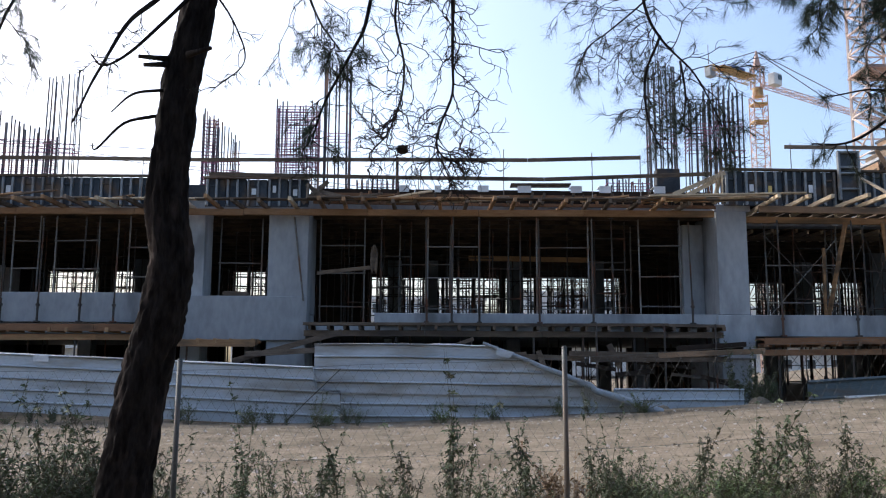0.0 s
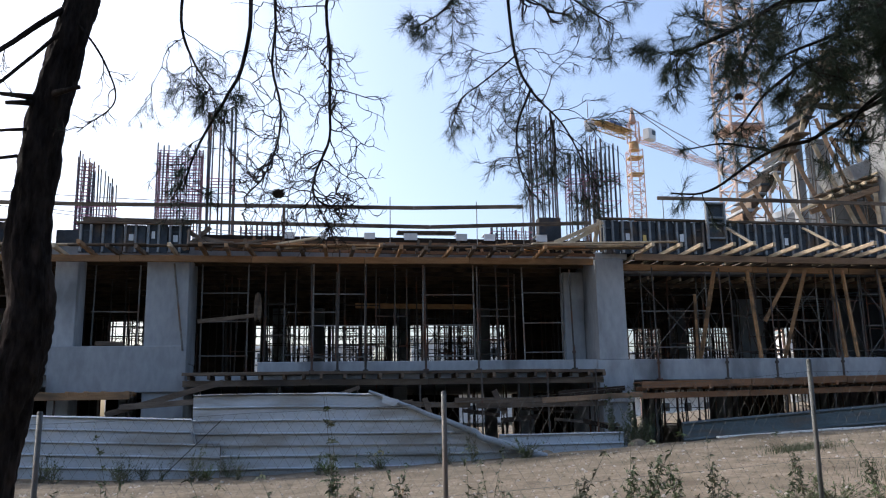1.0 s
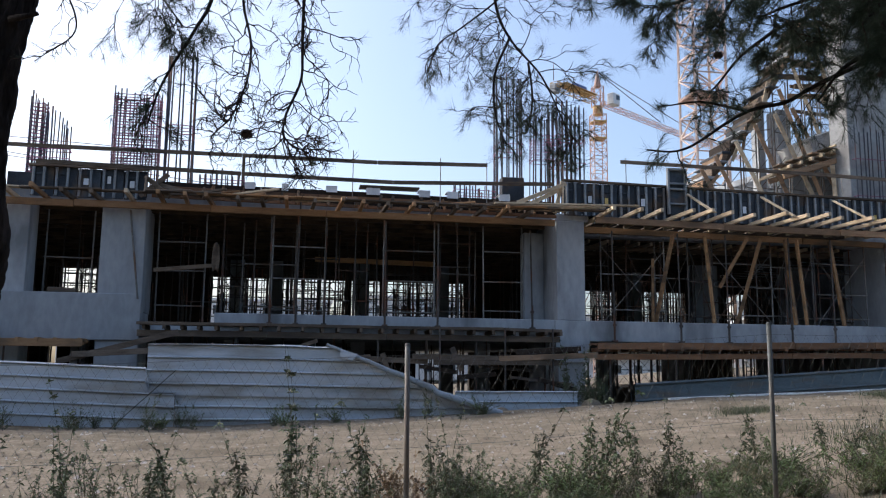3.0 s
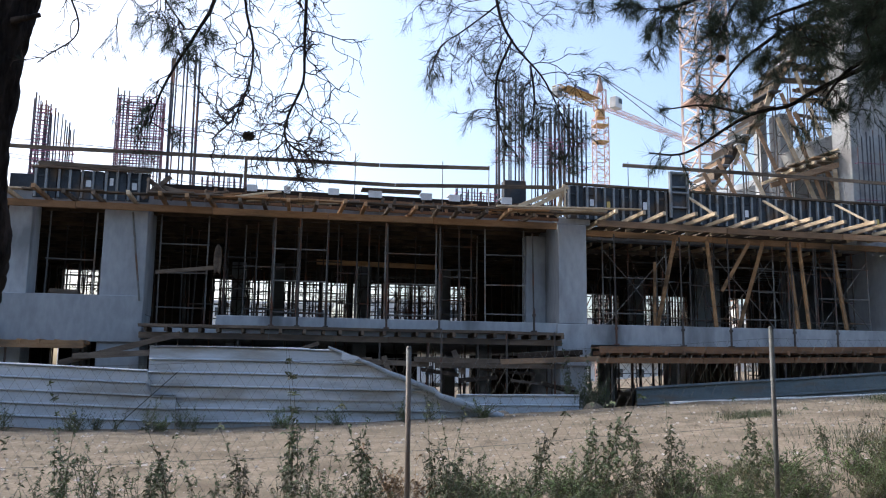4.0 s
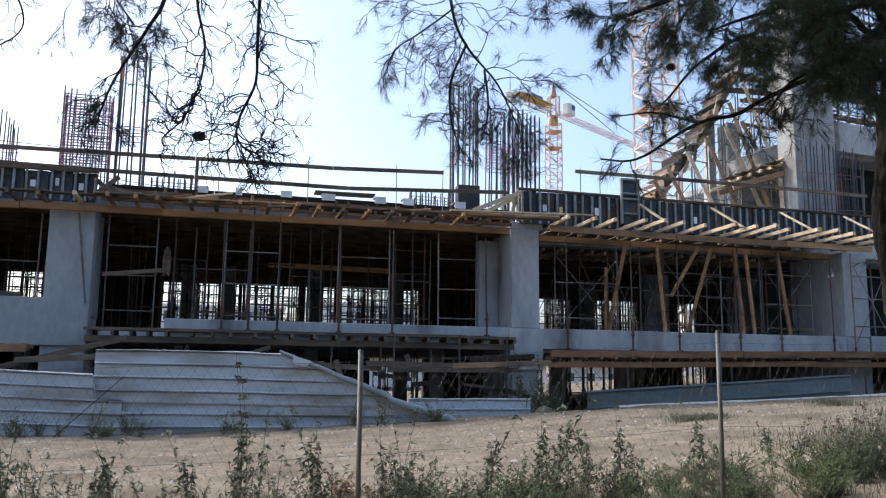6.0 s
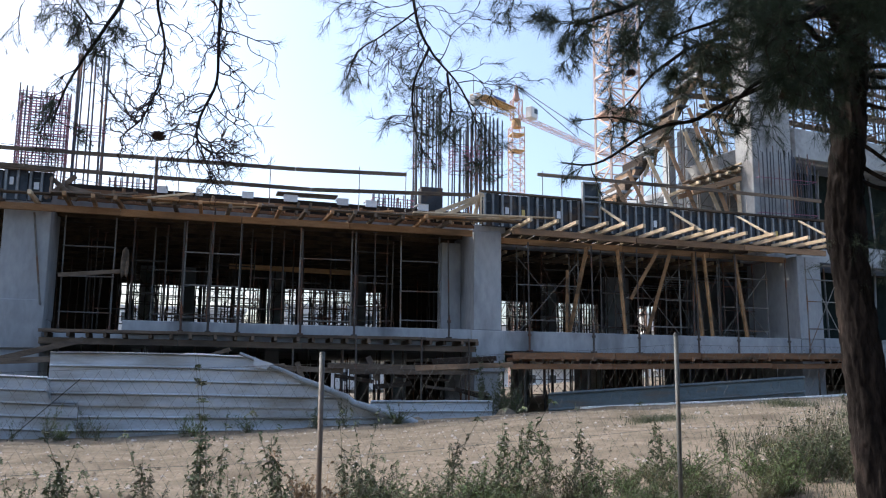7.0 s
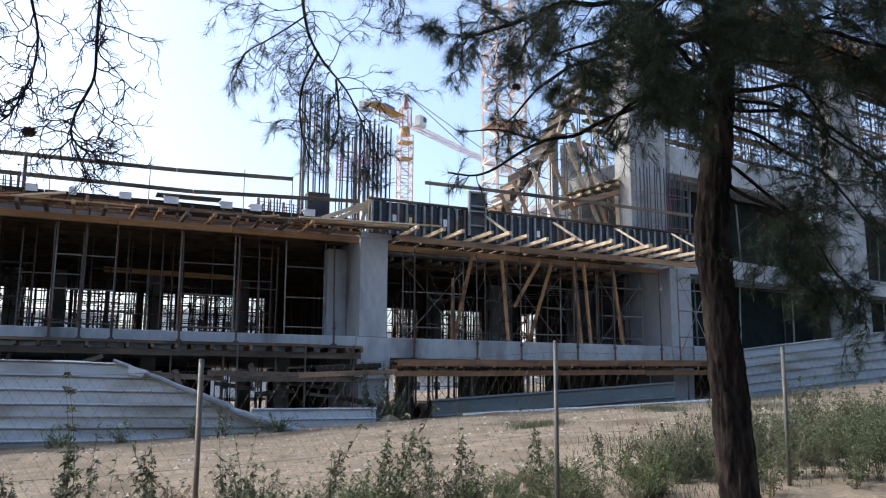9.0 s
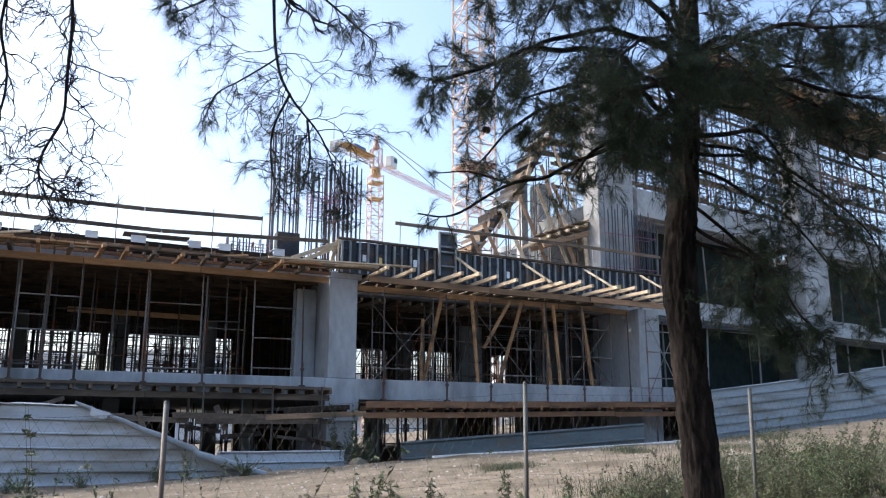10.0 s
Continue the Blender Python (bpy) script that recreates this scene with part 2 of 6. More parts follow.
def part(name, mesh, material, parent, label="", smooth=False, kind=""):
    """One mesh in world coordinates under a thing or a part."""
    me = mesh.data(name, material, smooth) if isinstance(mesh, Mesh) else mesh
    ob = new(name, me)
    if parent:
        ob.parent = parent
        if not parent.parent:
            ob.matrix_parent_inverse = Matrix.Translation(-Vector(parent.location))
    return tagged(ob, label, kind=kind)


def solo(name, mesh, material, label, category, group="", kind="", smooth=False):
    """A thing that is one mesh."""
    return tagged(new(name, mesh.data(name, material, smooth)), label, category, group, kind)


def thick(ob, d=0.006):
    md = ob.modifiers.new("sheet", "SOLIDIFY")
    md.thickness = d
    return ob


def rnd(a, b):
    return random.uniform(a, b)


# ---- ground ----
def lerp(x, table):
    for (x0, v0), (x1, v1) in zip(table, table[1:]):
        if x <= x1:
            return v0 + (v1 - v0) * max(0.0, min(1.0, (x - x0) / (x1 - x0)))
    return table[-1][1]


NEAR = ((-40, 0.0), (-3, 0.05), (1, 0.12), (4.2, 0.35), (7.2, 0.62), (12, 1.0), (40, 1.6))
CREST = ((-40, 0.17), (-2, 0.17), (5, 0.5), (11, 0.88), (21, 1.33), (31, 2.25), (60, 3.0))
SITE = ((-40, 0.1), (5, 0.3), (11, 0.5), (22, 1.2), (31, 2.0), (60, 2.8))


def ground_z(x, y, fine=True):
    near, crest, site = lerp(x, NEAR), lerp(x, CREST), lerp(x, SITE)
    if y < 7:
        z = near * max(0.0, min(1.0, y / 7)) if y > 0 else 0.0
    elif y < 22.5:
        t = (y - 7) / 15.5
        z = near + (crest - near) * t
    elif y < 25:
        z = crest + (site - crest) * (y - 22.5) / 2.5
    elif y < 60:
        z = site
    else:
        z = site + (0.0 - site) * min(1.0, (y - 60) / 40)
    if fine and 2 < y < 30 and -30 < x < 45:
        z += 0.05 * noise.noise(Vector((x * 0.5, y * 0.7, 0))) + 0.025 * noise.noise(Vector((x * 1.7, y * 2.3, 4)))
        z += 0.02 * math.sin(y * 3.3 + 0.6 * noise.noise(Vector((x * 0.3, y * 0.3, 9)))) * (1 if 10 < y < 21 else 0)
    return z


def build_ground():
    far = [60, 90, 140, 220, 400, 800, 1600, 3000]
    xs = [-v for v in far[::-1]] + [-45, -36] + [-30 + 0.3 * i for i in range(251)] + [50] + far
    ys = [-v for v in far[::-1]] + [-40, -20, -10, -5, 0] + [2 + 0.22 * i for i in range(120)] + [30, 36, 44, 52] + far
    xs = sorted(set(round(x, 3) for x in xs))
    ys = sorted(set(round(y, 3) for y in ys))
    vs = [(x, y, ground_z(x, y)) for y in ys for x in xs]
    n = len(xs)
    fs = [(j * n + i, j * n + i + 1, (j + 1) * n + i + 1, (j + 1) * n + i) for j in range(len(ys) - 1) for i in range(n - 1)]
    b = Mesh()
    b.v, b.f = vs, fs
    solo("ground", b, DIRT, "dry trampled beige dirt rising gently to one side", "ground", kind="structure", smooth=True)


build_ground()

# ---- concrete building ----
F = 26.0  # front of the concrete
building = thing("concrete_building", (0, F, 0.3), "unfinished grey concrete frame building with open dark storeys", "building")


def block(name, lo, hi, material=CONCRETE, parent=None, label="", c=0.02):
    return part(name, Mesh().box(lo, hi, None, c), material, parent or building, label)


# columns at the front, through both storeys
for x0, x1, y0, y1, zt in ((-8.25, -7.6, F, F + 0.9, 6.45), (-5.6, -4.35, F, F + 1.6, 6.45), (8.45, 9.4, F, F + 3.4, 6.5), (20.98, 22.0, F, F + 3.0, 6.3)):
    block("column", (x0, y0, 3.25), (x1, y1, zt))
    block("column", (x0 + 0.02, y0 + 0.02, -0.2), (x1 - 0.02, y1, 3.247))
block("column", (-19.5, F, -0.2), (-18.4, F + 0.9, 6.45))
# wall fin beside the tall column, set back
block("wall_fin", (7.75, F + 1.4, 3.2), (8.44, F + 1.9, 6.3))
# upstand beams along the front
block("parapet_beam", (-18.38, F - 0.06, 2.92), (-8.27, F + 0.3, 3.85))
block("parapet_beam", (-8.26, F - 0.1, 2.39), (-4.33, F + 0.35, 3.76))
block("parapet_beam", (-2.25, F + 0.02, 2.92), (8.42, F + 0.35, 3.26))
block("parapet_beam", (9.42, F - 0.06, 2.58), (20.93, F + 0.3, 3.25))
block("parapet_beam", (8.36, F - 0.08, 1.9), (9.5, F + 0.3, 3.24))
block("parapet_beam", (22.02, F - 0.02, 2.6), (22.9, F + 0.3, 3.3))
# floor between the storeys
block("floor_slab", (-22, F + 0.36, 2.6), (36, 44, 2.92))
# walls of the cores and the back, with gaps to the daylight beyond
# near-black ply colour paints the deep storeys' shade into these walls and lintels
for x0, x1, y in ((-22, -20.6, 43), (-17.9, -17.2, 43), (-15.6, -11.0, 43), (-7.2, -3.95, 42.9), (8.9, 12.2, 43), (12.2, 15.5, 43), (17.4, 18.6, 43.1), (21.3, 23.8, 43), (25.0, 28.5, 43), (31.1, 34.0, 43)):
    block("core_wall", (x0, y, 2.93), (x1, y + 0.4, 6.5), PLY_SHADE)
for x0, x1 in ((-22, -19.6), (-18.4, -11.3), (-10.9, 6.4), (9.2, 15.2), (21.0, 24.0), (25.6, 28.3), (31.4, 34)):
    block("basement_wall", (x0, 43, -0.2), (x1, 43.4, 2.6), PLY_SHADE)
block("back_lintel", (-3.94, 43.02, 6.15), (8.89, 43.3, 6.499), PLY_SHADE)
block("back_lintel", (15.51, 43.02, 5.95), (31.09, 43.09, 6.499), PLY_SHADE)
block("core_wall", (-1.0, 38.5, 2.93), (-0.4, 39.3, 6.5))
block("core_wall", (17.2, 34.0, 2.93), (18.4, 34.4, 6.3))
block("side_wall", (-22.4, F, -0.2), (-22, 44, 6.5))
for x in (-14, -8, -2.4, 3.2, 6.9, 12.6, 16.4):
    for y in (38.5,):
        block("column", (x - 0.3, y - 0.3, 2.93), (x + 0.3, y + 0.3, 6.5))
for x in (-13, -7, -2.0, 2.4, 7.0, 11.8, 14.4, 18.5):
    for y in (30.5, 37.5):
        block("column", (x - 0.25, y - 0.25, -0.2), (x + 0.25, y + 0.25, 2.6))

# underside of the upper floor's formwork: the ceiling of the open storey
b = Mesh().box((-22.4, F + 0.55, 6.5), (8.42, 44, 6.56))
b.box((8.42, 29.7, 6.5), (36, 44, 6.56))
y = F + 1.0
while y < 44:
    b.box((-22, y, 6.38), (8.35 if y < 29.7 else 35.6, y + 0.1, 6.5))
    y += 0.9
solo("ceiling", b, SOFFIT, "dark brown plywood formwork deck with bearers underneath", "ceiling", kind="structure")
block("deck_ply", (9.56, 25.95, 6.70), (22.6, 27.2, 6.73), PLY_SHADE)
deck_rng = random.Random(12)
x = 9.58
while x < 20.9:
    w = deck_rng.uniform(0.35, 0.6)
    block("deck_board", (x, 27.21, 6.66), (x + w, 29.19, 6.70), OLD_TIMBER, c=0.005)
    x += w + deck_rng.uniform(0.02, 0.12)
block("column_head", (8.41, F + 0.02, 6.502), (9.55, F + 3.15, 6.74))
block("upper_slab", (-22.4, F + 0.5, 6.562), (8.4, 44, 6.9))
block("upper_slab", (8.41, 29.2, 6.562), (36, 44, 6.9))


# ---- formwork at the upper floor's edge ----
def edge_form(x0, x1, z0, z1, y, dz=0.0, label="slab edge formwork of dark panels with grey vertical ribs"):
    """Shutter panels with ribs and a top rail; dz: how much the far end is lower."""
    ob = thing("edge_formwork", (x0, y, z0), label, "formwork", "slab edge formwork")
    n = max(1, round((x1 - x0) / 0.62))
    w = (x1 - x0) / n
    for k in range(n):
        xa = x0 + k * w
        drop = -dz * (k + 0.5) / n
        jy = rnd(-0.015, 0.015)
        p = part("panel", Mesh().box((xa + 0.01, y + jy, z0 + drop * 0.5), (xa + w - 0.01, y + 0.05 + jy, z1 + drop + rnd(-0.03, 0.01)), None, 0.006), FORM_FACE, ob)
        for r in (0.04, 0.34):
            xr = xa + r + rnd(-0.02, 0.02)
            part("rib", Mesh().box((xr, y - 0.10, z0 + drop * 0.5 + 0.01), (xr + 0.07, y - 0.003 + jy, z1 + drop - 0.03), None, 0.008), FORM_RIB, p)
        for zz in (0.22, 0.72):
            zc = z0 + (z1 - z0) * zz + drop
            part("cross_rib", Mesh().box((xa + 0.115, y - 0.045, zc), (xa + 0.335, y - 0.003 + jy, zc + 0.05), None, 0.006), FORM_FACE, p)
        if random.random() < 0.4:
            xl, zl = xa + rnd(0.14, 0.2), z0 + (z1 - z0) * rnd(0.3, 0.5) + drop
            part("sticker", Mesh().box((xl, y - 0.05, zl), (xl + rnd(0.1, 0.16), y - 0.047, zl + rnd(0.15, 0.26))), random.choice((PAPER, PAPER, PAPER, OCHRE)), p, "small plain paper sticker")
    part("backing_board", Mesh().beam((x0, y + 0.09, (z0 + z1) / 2 + 0.02), (x1, y + 0.09, (z0 + z1) / 2 + 0.02 - dz * 0.75), 0.03, z1 - z0 - 0.12), PLY_SHADE, ob)
    part("top_rail", Mesh().beam((x0 - 0.05, y - 0.03, z1 + 0.03), (x1 + 0.05, y - 0.03, z1 + 0.03 - dz), 0.14, 0.07), OLD_TIMBER, ob)
    return ob


edge_form(-22, -8.45, 6.55, 7.48, 25.8)
edge_form(-7.6, -4.35, 6.55, 7.43, 25.8)
edge_form(8.65, 22.2, 6.66, 7.78, 25.8, 0.17)
edge_form(14.5, 22.0, 6.95, 7.75, 28.8, 0.1)
solo("formwork_panel", Mesh().box((-8.4, 26.3, 6.91), (-7.65, 26.36, 7.35), None, 0.01), FORM_FACE, "plain dark formwork panel closing a gap", "panel")


def timber(name, p0, p1, w, h, material, label, category="beam", group=""):
    return solo(name, Mesh().beam(p0, p1, w, h), material, label, category, group)


# ledger beams along the front, each of several lengths
def ledger(x0, x1, y, z, w, h, material, step, label, sag=0.0):
    x = x0
    while x < x1 - 0.1:
        xe = min(x1, x + step * rnd(0.8, 1.2))
        if x1 - xe < 0.7:
            xe = x1
        timber("ledger_beam", (x, y + rnd(-0.02, 0.02), z - sag * (x - x0) / (x1 - x0) + rnd(-0.012, 0.012)), (xe - 0.012, y + rnd(-0.02, 0.02), z - sag * (xe - x0) / (x1 - x0) + rnd(-0.012, 0.012)), w, h, material, label, group="ledger beams")
        x = xe


ledger(-22, 8.3, 25.72, 6.36, 0.1, 0.2, TIMBER, 4.0, "yellow-brown timber ledger beam under the joists")
ledger(9.5, 21.6, 25.2, 6.42, 0.1, 0.2, WORN_TIMBER, 4.0, "worn brown timber ledger beam under the joists", 0.12)
ledger(9.5, 20.9, 26.5, 6.32, 0.1, 0.2, TIMBER, 4.0, "yellow-brown timber ledger beam under the joists", 0.12)


def joists(xs, y0, y1, z, mats, label, w=0.10, h=0.12, skew=0.12):
    for x in xs:
        e = y1 + rnd(-0.3, 0.3)
        timber("joist", (x, y0, z + rnd(-0.01, 0.02)), (x + rnd(-skew, skew), e, z + rnd(-0.02, 0.05)), w, h, random.choice(mats), label, "joist", "joists")


joists([9.7 + 0.78 * k + rnd(-0.1, 0.1) for k in range(16)], 27.2, 23.8, 6.585, [BATTEN], "new pale timber joist sticking out over the beam")
joists([-3.9 + 0.74 * k + rnd(-0.07, 0.07) for k in range(16)], 26.4, 24.5, 6.52, [TIMBER, OLD_TIMBER], "rough timber joist sticking out over the beam")
joists([-21.6 + 0.8 * k + rnd(-0.07, 0.07) for k in range(22)], 26.4, 24.4, 6.52, [TIMBER, OLD_TIMBER, BATTEN], "rough timber joist sticking out over the beam")
joists([9.9 + 0.46 * k + rnd(-0.1, 0.1) for k in range(25)], 31.2, 29.1, 6.37, [BATTEN, BATTEN, WORN_TIMBER], "pale timber joist of the inner deck", 0.09, 0.12)
ledger(9.5, 20.9, 29.75, 6.21, 0.1, 0.16, OLD_TIMBER, 4.0, "weathered timber beam of the inner deck")

for y in (28.15, 28.5, 28.85):
    ledger(14.6, 22.0, y, 6.82, 0.2, 0.18, OLD_TIMBER, 3.5, "weathered timber sleeper under the raking struts")

# planks and loose boards on the joists
for k in range(9):
    x = -4.2 + k * 1.4
    timber("plank", (x, 24.75 + rnd(-0.1, 0.1), 6.615), (x + rnd(1.9, 3.2), 24.75 + rnd(-0.1, 0.1), 6.63), 0.24, 0.045, random.choice((OLD_TIMBER, OLD_TIMBER, TIMBER)), "weathered scaffold plank lying on the joists", "plank", "loose planks")
for k in range(7):
    x = -3.8 + k * 1.8
    timber("plank", (x, 25.3 + rnd(-0.1, 0.1), 6.70 + 0.01 * k), (x + rnd(1.9, 2.6), 25.3 + rnd(-0.1, 0.1), 6.72), 0.2, 0.06, random.choice((OLD_TIMBER, TIMBER)), "weathered scaffold plank lying on the joists", "plank", "loose planks")
for k in range(10):
    x = -22 + k * 1.8
    timber("plank", (x, 24.9 + rnd(-0.1, 0.1), 6.60), (x + 2.2, 24.9 + rnd(-0.1, 0.1), 6.62), 0.24, 0.045, random.choice((OLD_TIMBER, BATTEN)), "weathered scaffold plank lying on the joists", "plank", "loose planks")
# low slab edge of the middle bay: stacked boards with pale sheets folded over the rim
for z0, y, h, material in ((6.70, 25.84, 0.10, RUSTY_TIMBER), (6.83, 26.0, 0.16, PLY_SHADE), (6.96, 25.88, 0.11, RUSTY_TIMBER), (7.10, 26.02, 0.18, PLY_SHADE)):
    ledger(-4.2, 8.4, y, z0, 0.06, h, material, 3.0, "dark board of the slab edge", 0.1)
for k in range(30):
    x = -4.1 + 0.42 * k + rnd(-0.12, 0.12)
    timber("cleat", (x, 25.72, 6.63), (x + rnd(-0.1, 0.1), 25.78, 7.0 + rnd(-0.12, 0.1)), 0.05, 0.09, random.choice((OLD_TIMBER, RUSTY_TIMBER, WORN_TIMBER)), "short upright cleat nailed to the slab edge boards", "cleat", "cleats")
for x, w in ((-1.5, 0.3), (0.95, 0.34), (2.2, 0.42), (3.85, 0.36), (4.75, 0.36), (6.45, 0.36), (-0.4, 0.2)):
    b = Mesh().box((x, 25.72, 7.02), (x + w, 25.735, 7.22), pose(0, 0, rnd(-0.02, 0.02), 0, 0, 0))
    b.box((x, 25.72, 7.22), (x + w, 26.2, 7.235))
    solo("foam_sheet", b, PAPER, "pale sheet folded over the slab edge", "sheet", "pale sheets")
ledger(2.0, 3.9, 26.1, 7.32, 0.5, 0.05, OLD_TIMBER, 1.2, "weathered board lying on the slab")
for p0, p1 in (((6.4, 24.9, 6.62), (8.6, 25.45, 7.62)), ((6.9, 25.1, 6.62), (8.55, 25.5, 7.5)), ((8.2, 25.4, 6.62), (8.5, 25.5, 7.7)), ((8.45, 25.3, 6.62), (8.5, 25.45, 7.6))):
    timber("brace_board", p0, p1, 0.05, 0.13, BATTEN, "new pale board leaning on the formwork", "board", "leaning boards")
timber("long_board", (6.0, 24.5, 6.68), (10.6, 24.35, 6.76), 0.14, 0.05, BATTEN, "new long pale board lying on the joists", "board", "leaning boards")
timber("long_board", (6.2, 24.8, 6.70), (9.6, 24.7, 6.73), 0.14, 0.05, BATTEN, "new long pale board lying on the joists", "board", "leaning boards")
for x in (12.84, 15.6, 18.3, 20.9):
    timber("brace_board", (x, 25.66, 7.55), (x + 0.25, 24.2, 6.64), 0.13, 0.05, BATTEN, "new pale board bracing the edge formwork", "board", "leaning boards")
for p0, p1 in (((-4.5, 25.6, 6.62), (-3.7, 25.5, 7.3)), ((-4.3, 25.2, 6.58), (-4.35, 25.6, 7.2)), ((-3.6, 25.3, 6.57), (-4.4, 25.7, 7.25)), ((-4.0, 25.6, 7.0), (-2.7, 25.4, 6.66))):
    timber("brace_board", p0, p1, 0.06, 0.13, OLD_TIMBER, "weathered board leaning at the formwork's end", "board", "leaning boards")


# ---- guard rails ----
def guard_rail(pts, posts, low, label):
    ob = thing("guard_rail", (pts[0][0], pts[0][1], low), label, "guard rail", "guard rails")
    for p0, p1 in zip(pts, pts[1:]):
        part("rail_board", Mesh().beam(p0, (p1[0] - 0.01, p1[1], p1[2]), 0.045, 0.12), OLD_TIMBER, ob)
    for x, top in posts:
        part("rail_post", Mesh().tube((x, pts[0][1] + 0.04, low), (x, pts[0][1] + 0.04, top), 0.014, n=6), TUBE, ob)


guard_rail([(-22, 25.5, 8.02), (-12.2, 25.5, 8.01), (-7.5, 25.5, 7.97), (-1.6, 25.5, 8.0), (2.5, 25.5, 8.0), (6.02, 25.5, 8.10)], [(-18, 8.1), (-14.8, 8.1), (-9.5, 8.1), (-5.2, 8.05), (1.75, 8.35), (4.5, 8.25), (6.0, 8.2)], 6.75, "weathered timber guard rail on thin steel posts")
guard_rail([(-7.4, 25.45, 7.50), (-1.6, 25.45, 7.42), (3.0, 25.45, 7.38), (8.2, 25.45, 7.58)], [(-0.9, 7.6), (-4.0, 7.6)], 6.7, "lower timber guard rail along the deck edge")
guard_rail([(10.5, 25.5, 8.46), (14.2, 25.5, 8.44), (18.0, 25.5, 8.40), (21.8, 25.5, 8.32)], [(10.7, 8.6), (11.4, 8.5), (15.0, 8.6), (18.6, 8.5)], 7.75, "weathered timber guard rail on thin steel posts")


# ---- reinforcement ----
def rebar_cage(x0, x1, y0, y1, z0, tops, nx, ny, stirrups, label, mat_s=STIRRUP, r=0.016):
    """Upright bars round a rectangle, tops falling from one height to the other, with stirrups between two heights."""
    ob = thing("rebar_cage", ((x0 + x1) / 2, y0, z0), label, "rebar cage", "rebar cages")
    spots = [(x0 + (x1 - x0) * i / max(1, nx - 1), y) for i in range(nx) for y in (y0, y1)] + [(x, y0 + (y1 - y0) * j / (ny + 1)) for j in range(1, ny + 1) for x in (x0, x1)]
    for x, y in spots:
        t = (x - x0) / max(0.01, x1 - x0)
        h = tops[0] + (tops[1] - tops[0]) * t - z0 + rnd(-0.25, 0.12)
        xx, yy = x + rnd(-0.03, 0.03), y + rnd(-0.03, 0.03)
        part("rebar", Mesh().tube((xx, yy, z0), (xx + rnd(-0.04, 0.04), yy + rnd(-0.04, 0.04), z0 + h), 1.4 * r * rnd(0.8, 1.2), n=5), REBAR, ob)
    for z in stirrups:
        s = 0.03
        c = [(x0 - s, y0 - s, z + rnd(-0.02, 0.02)), (x1 + s, y0 - s, z + rnd(-0.03, 0.03)), (x1 + s, y1 + s, z), (x0 - s, y1 + s, z)]
        b = Mesh()
        for p0, p1 in zip(c, c[1:] + c[:1]):
            b.tube(p0, p1, 0.015, n=4)
        part("stirrup", b, mat_s, ob)
    return ob


def steps(z0, z1, d):
    return [z0 + d * k for k in range(int((z1 - z0) / d) + 1)]


rebar_cage(-14.75, -13.0, 26.8, 27.1, 6.9, (9.85, 9.1), 9, 0, steps(7.2, 9.0, 0.16), "cage of upright dark bars rising from the slab", r=0.02)
rebar_cage(-13.65, -12.75, 27.6, 28.2, 6.9, (11.6, 11.7), 5, 1, [8.7, 8.85, 9.0], "tall bundle of upright bars tied with hoops")
rebar_cage(-8.0, -6.9, 26.8, 27.1, 6.9, (9.95, 9.1), 8, 0, steps(7.2, 8.3, 0.25), "cage of upright dark bars with sloping tops")
rebar_cage(-8.02, -7.65, 26.75, 27.15, 6.9, (9.9, 9.8), 3, 0, steps(7.2, 9.7, 0.12), "narrow cage of bars with close stirrups")
rebar_cage(-5.6, -4.3, 26.7, 27.3, 6.9, (10.25, 10.2), 8, 1, steps(7.9, 10.1, 0.09), "cage of dark bars with many rusty purple stirrups")
rebar_cage(-4.05, -3.3, 26.8, 27.5, 6.9, (11.6, 11.8), 3, 1, [8.9, 9.1, 9.2], "tall bundle of upright bars tied with hoops", r=0.024)
rebar_cage(6.7, 7.5, 26.8, 27.4, 6.9, (11.7, 11.6), 4, 1, [8.9, 9.2], "tall bundle of upright bars tied with hoops", r=0.022)
rebar_cage(7.95, 8.9, 26.7, 27.3, 6.9, (10.3, 10.5), 6, 1, steps(8.7, 9.6, 0.12), "cage of upright bars with rusty purple stirrups")
rebar_cage(8.7, 9.65, 26.6, 27.5, 6.9, (10.9, 10.8), 7, 1, [8.6, 9.3, 9.45, 9.6], "dense bundle of tall dark bars with hoops", r=0.02)
rebar_cage(20.6, 23.2, 27.4, 27.9, 6.9, (10.9, 10.6), 16, 1, [8.2, 9.6], "row of many tall upright bars over the end column")
rebar_cage(-2.9, -1.6, 26.4, 26.8, 6.9, (7.75, 7.7), 9, 0, [7.4], "short starter bars sticking out of the slab")
rebar_cage(5.2, 6.5, 26.6, 27.0, 6.9, (7.75, 7.75), 9, 0, [7.3, 7.5], "short starter bars sticking out of the slab")
solo("steel_bin", Mesh().box((6.7, 26.3, 6.91), (7.45, 26.7, 7.95), None, 0.02), FORM_FACE, "dark upright formwork box on the slab", "box")
crate = thing("crate", (12.5, 25.4, 6.8), "dark steel box frame standing on the deck edge", "crate")
part("back_board", Mesh().box((12.2, 25.66, 6.8), (12.8, 25.69, 8.36), None, 0.008), FORM_FACE, crate)
for lo, hi in (((12.16, 25.52, 6.8), (12.23, 25.655, 8.36)), ((12.77, 25.52, 6.8), (12.84, 25.655, 8.36)), ((12.235, 25.52, 8.29), (12.765, 25.655, 8.36)), ((12.235, 25.52, 7.80), (12.765, 25.655, 7.87)), ((12.235, 25.52, 7.62), (12.765, 25.655, 7.68)), ((12.235, 25.52, 7.12), (12.765, 25.655, 7.18))):
    part("side_board", Mesh().box(lo, hi, None, 0.008), FORM_RIB, crate)

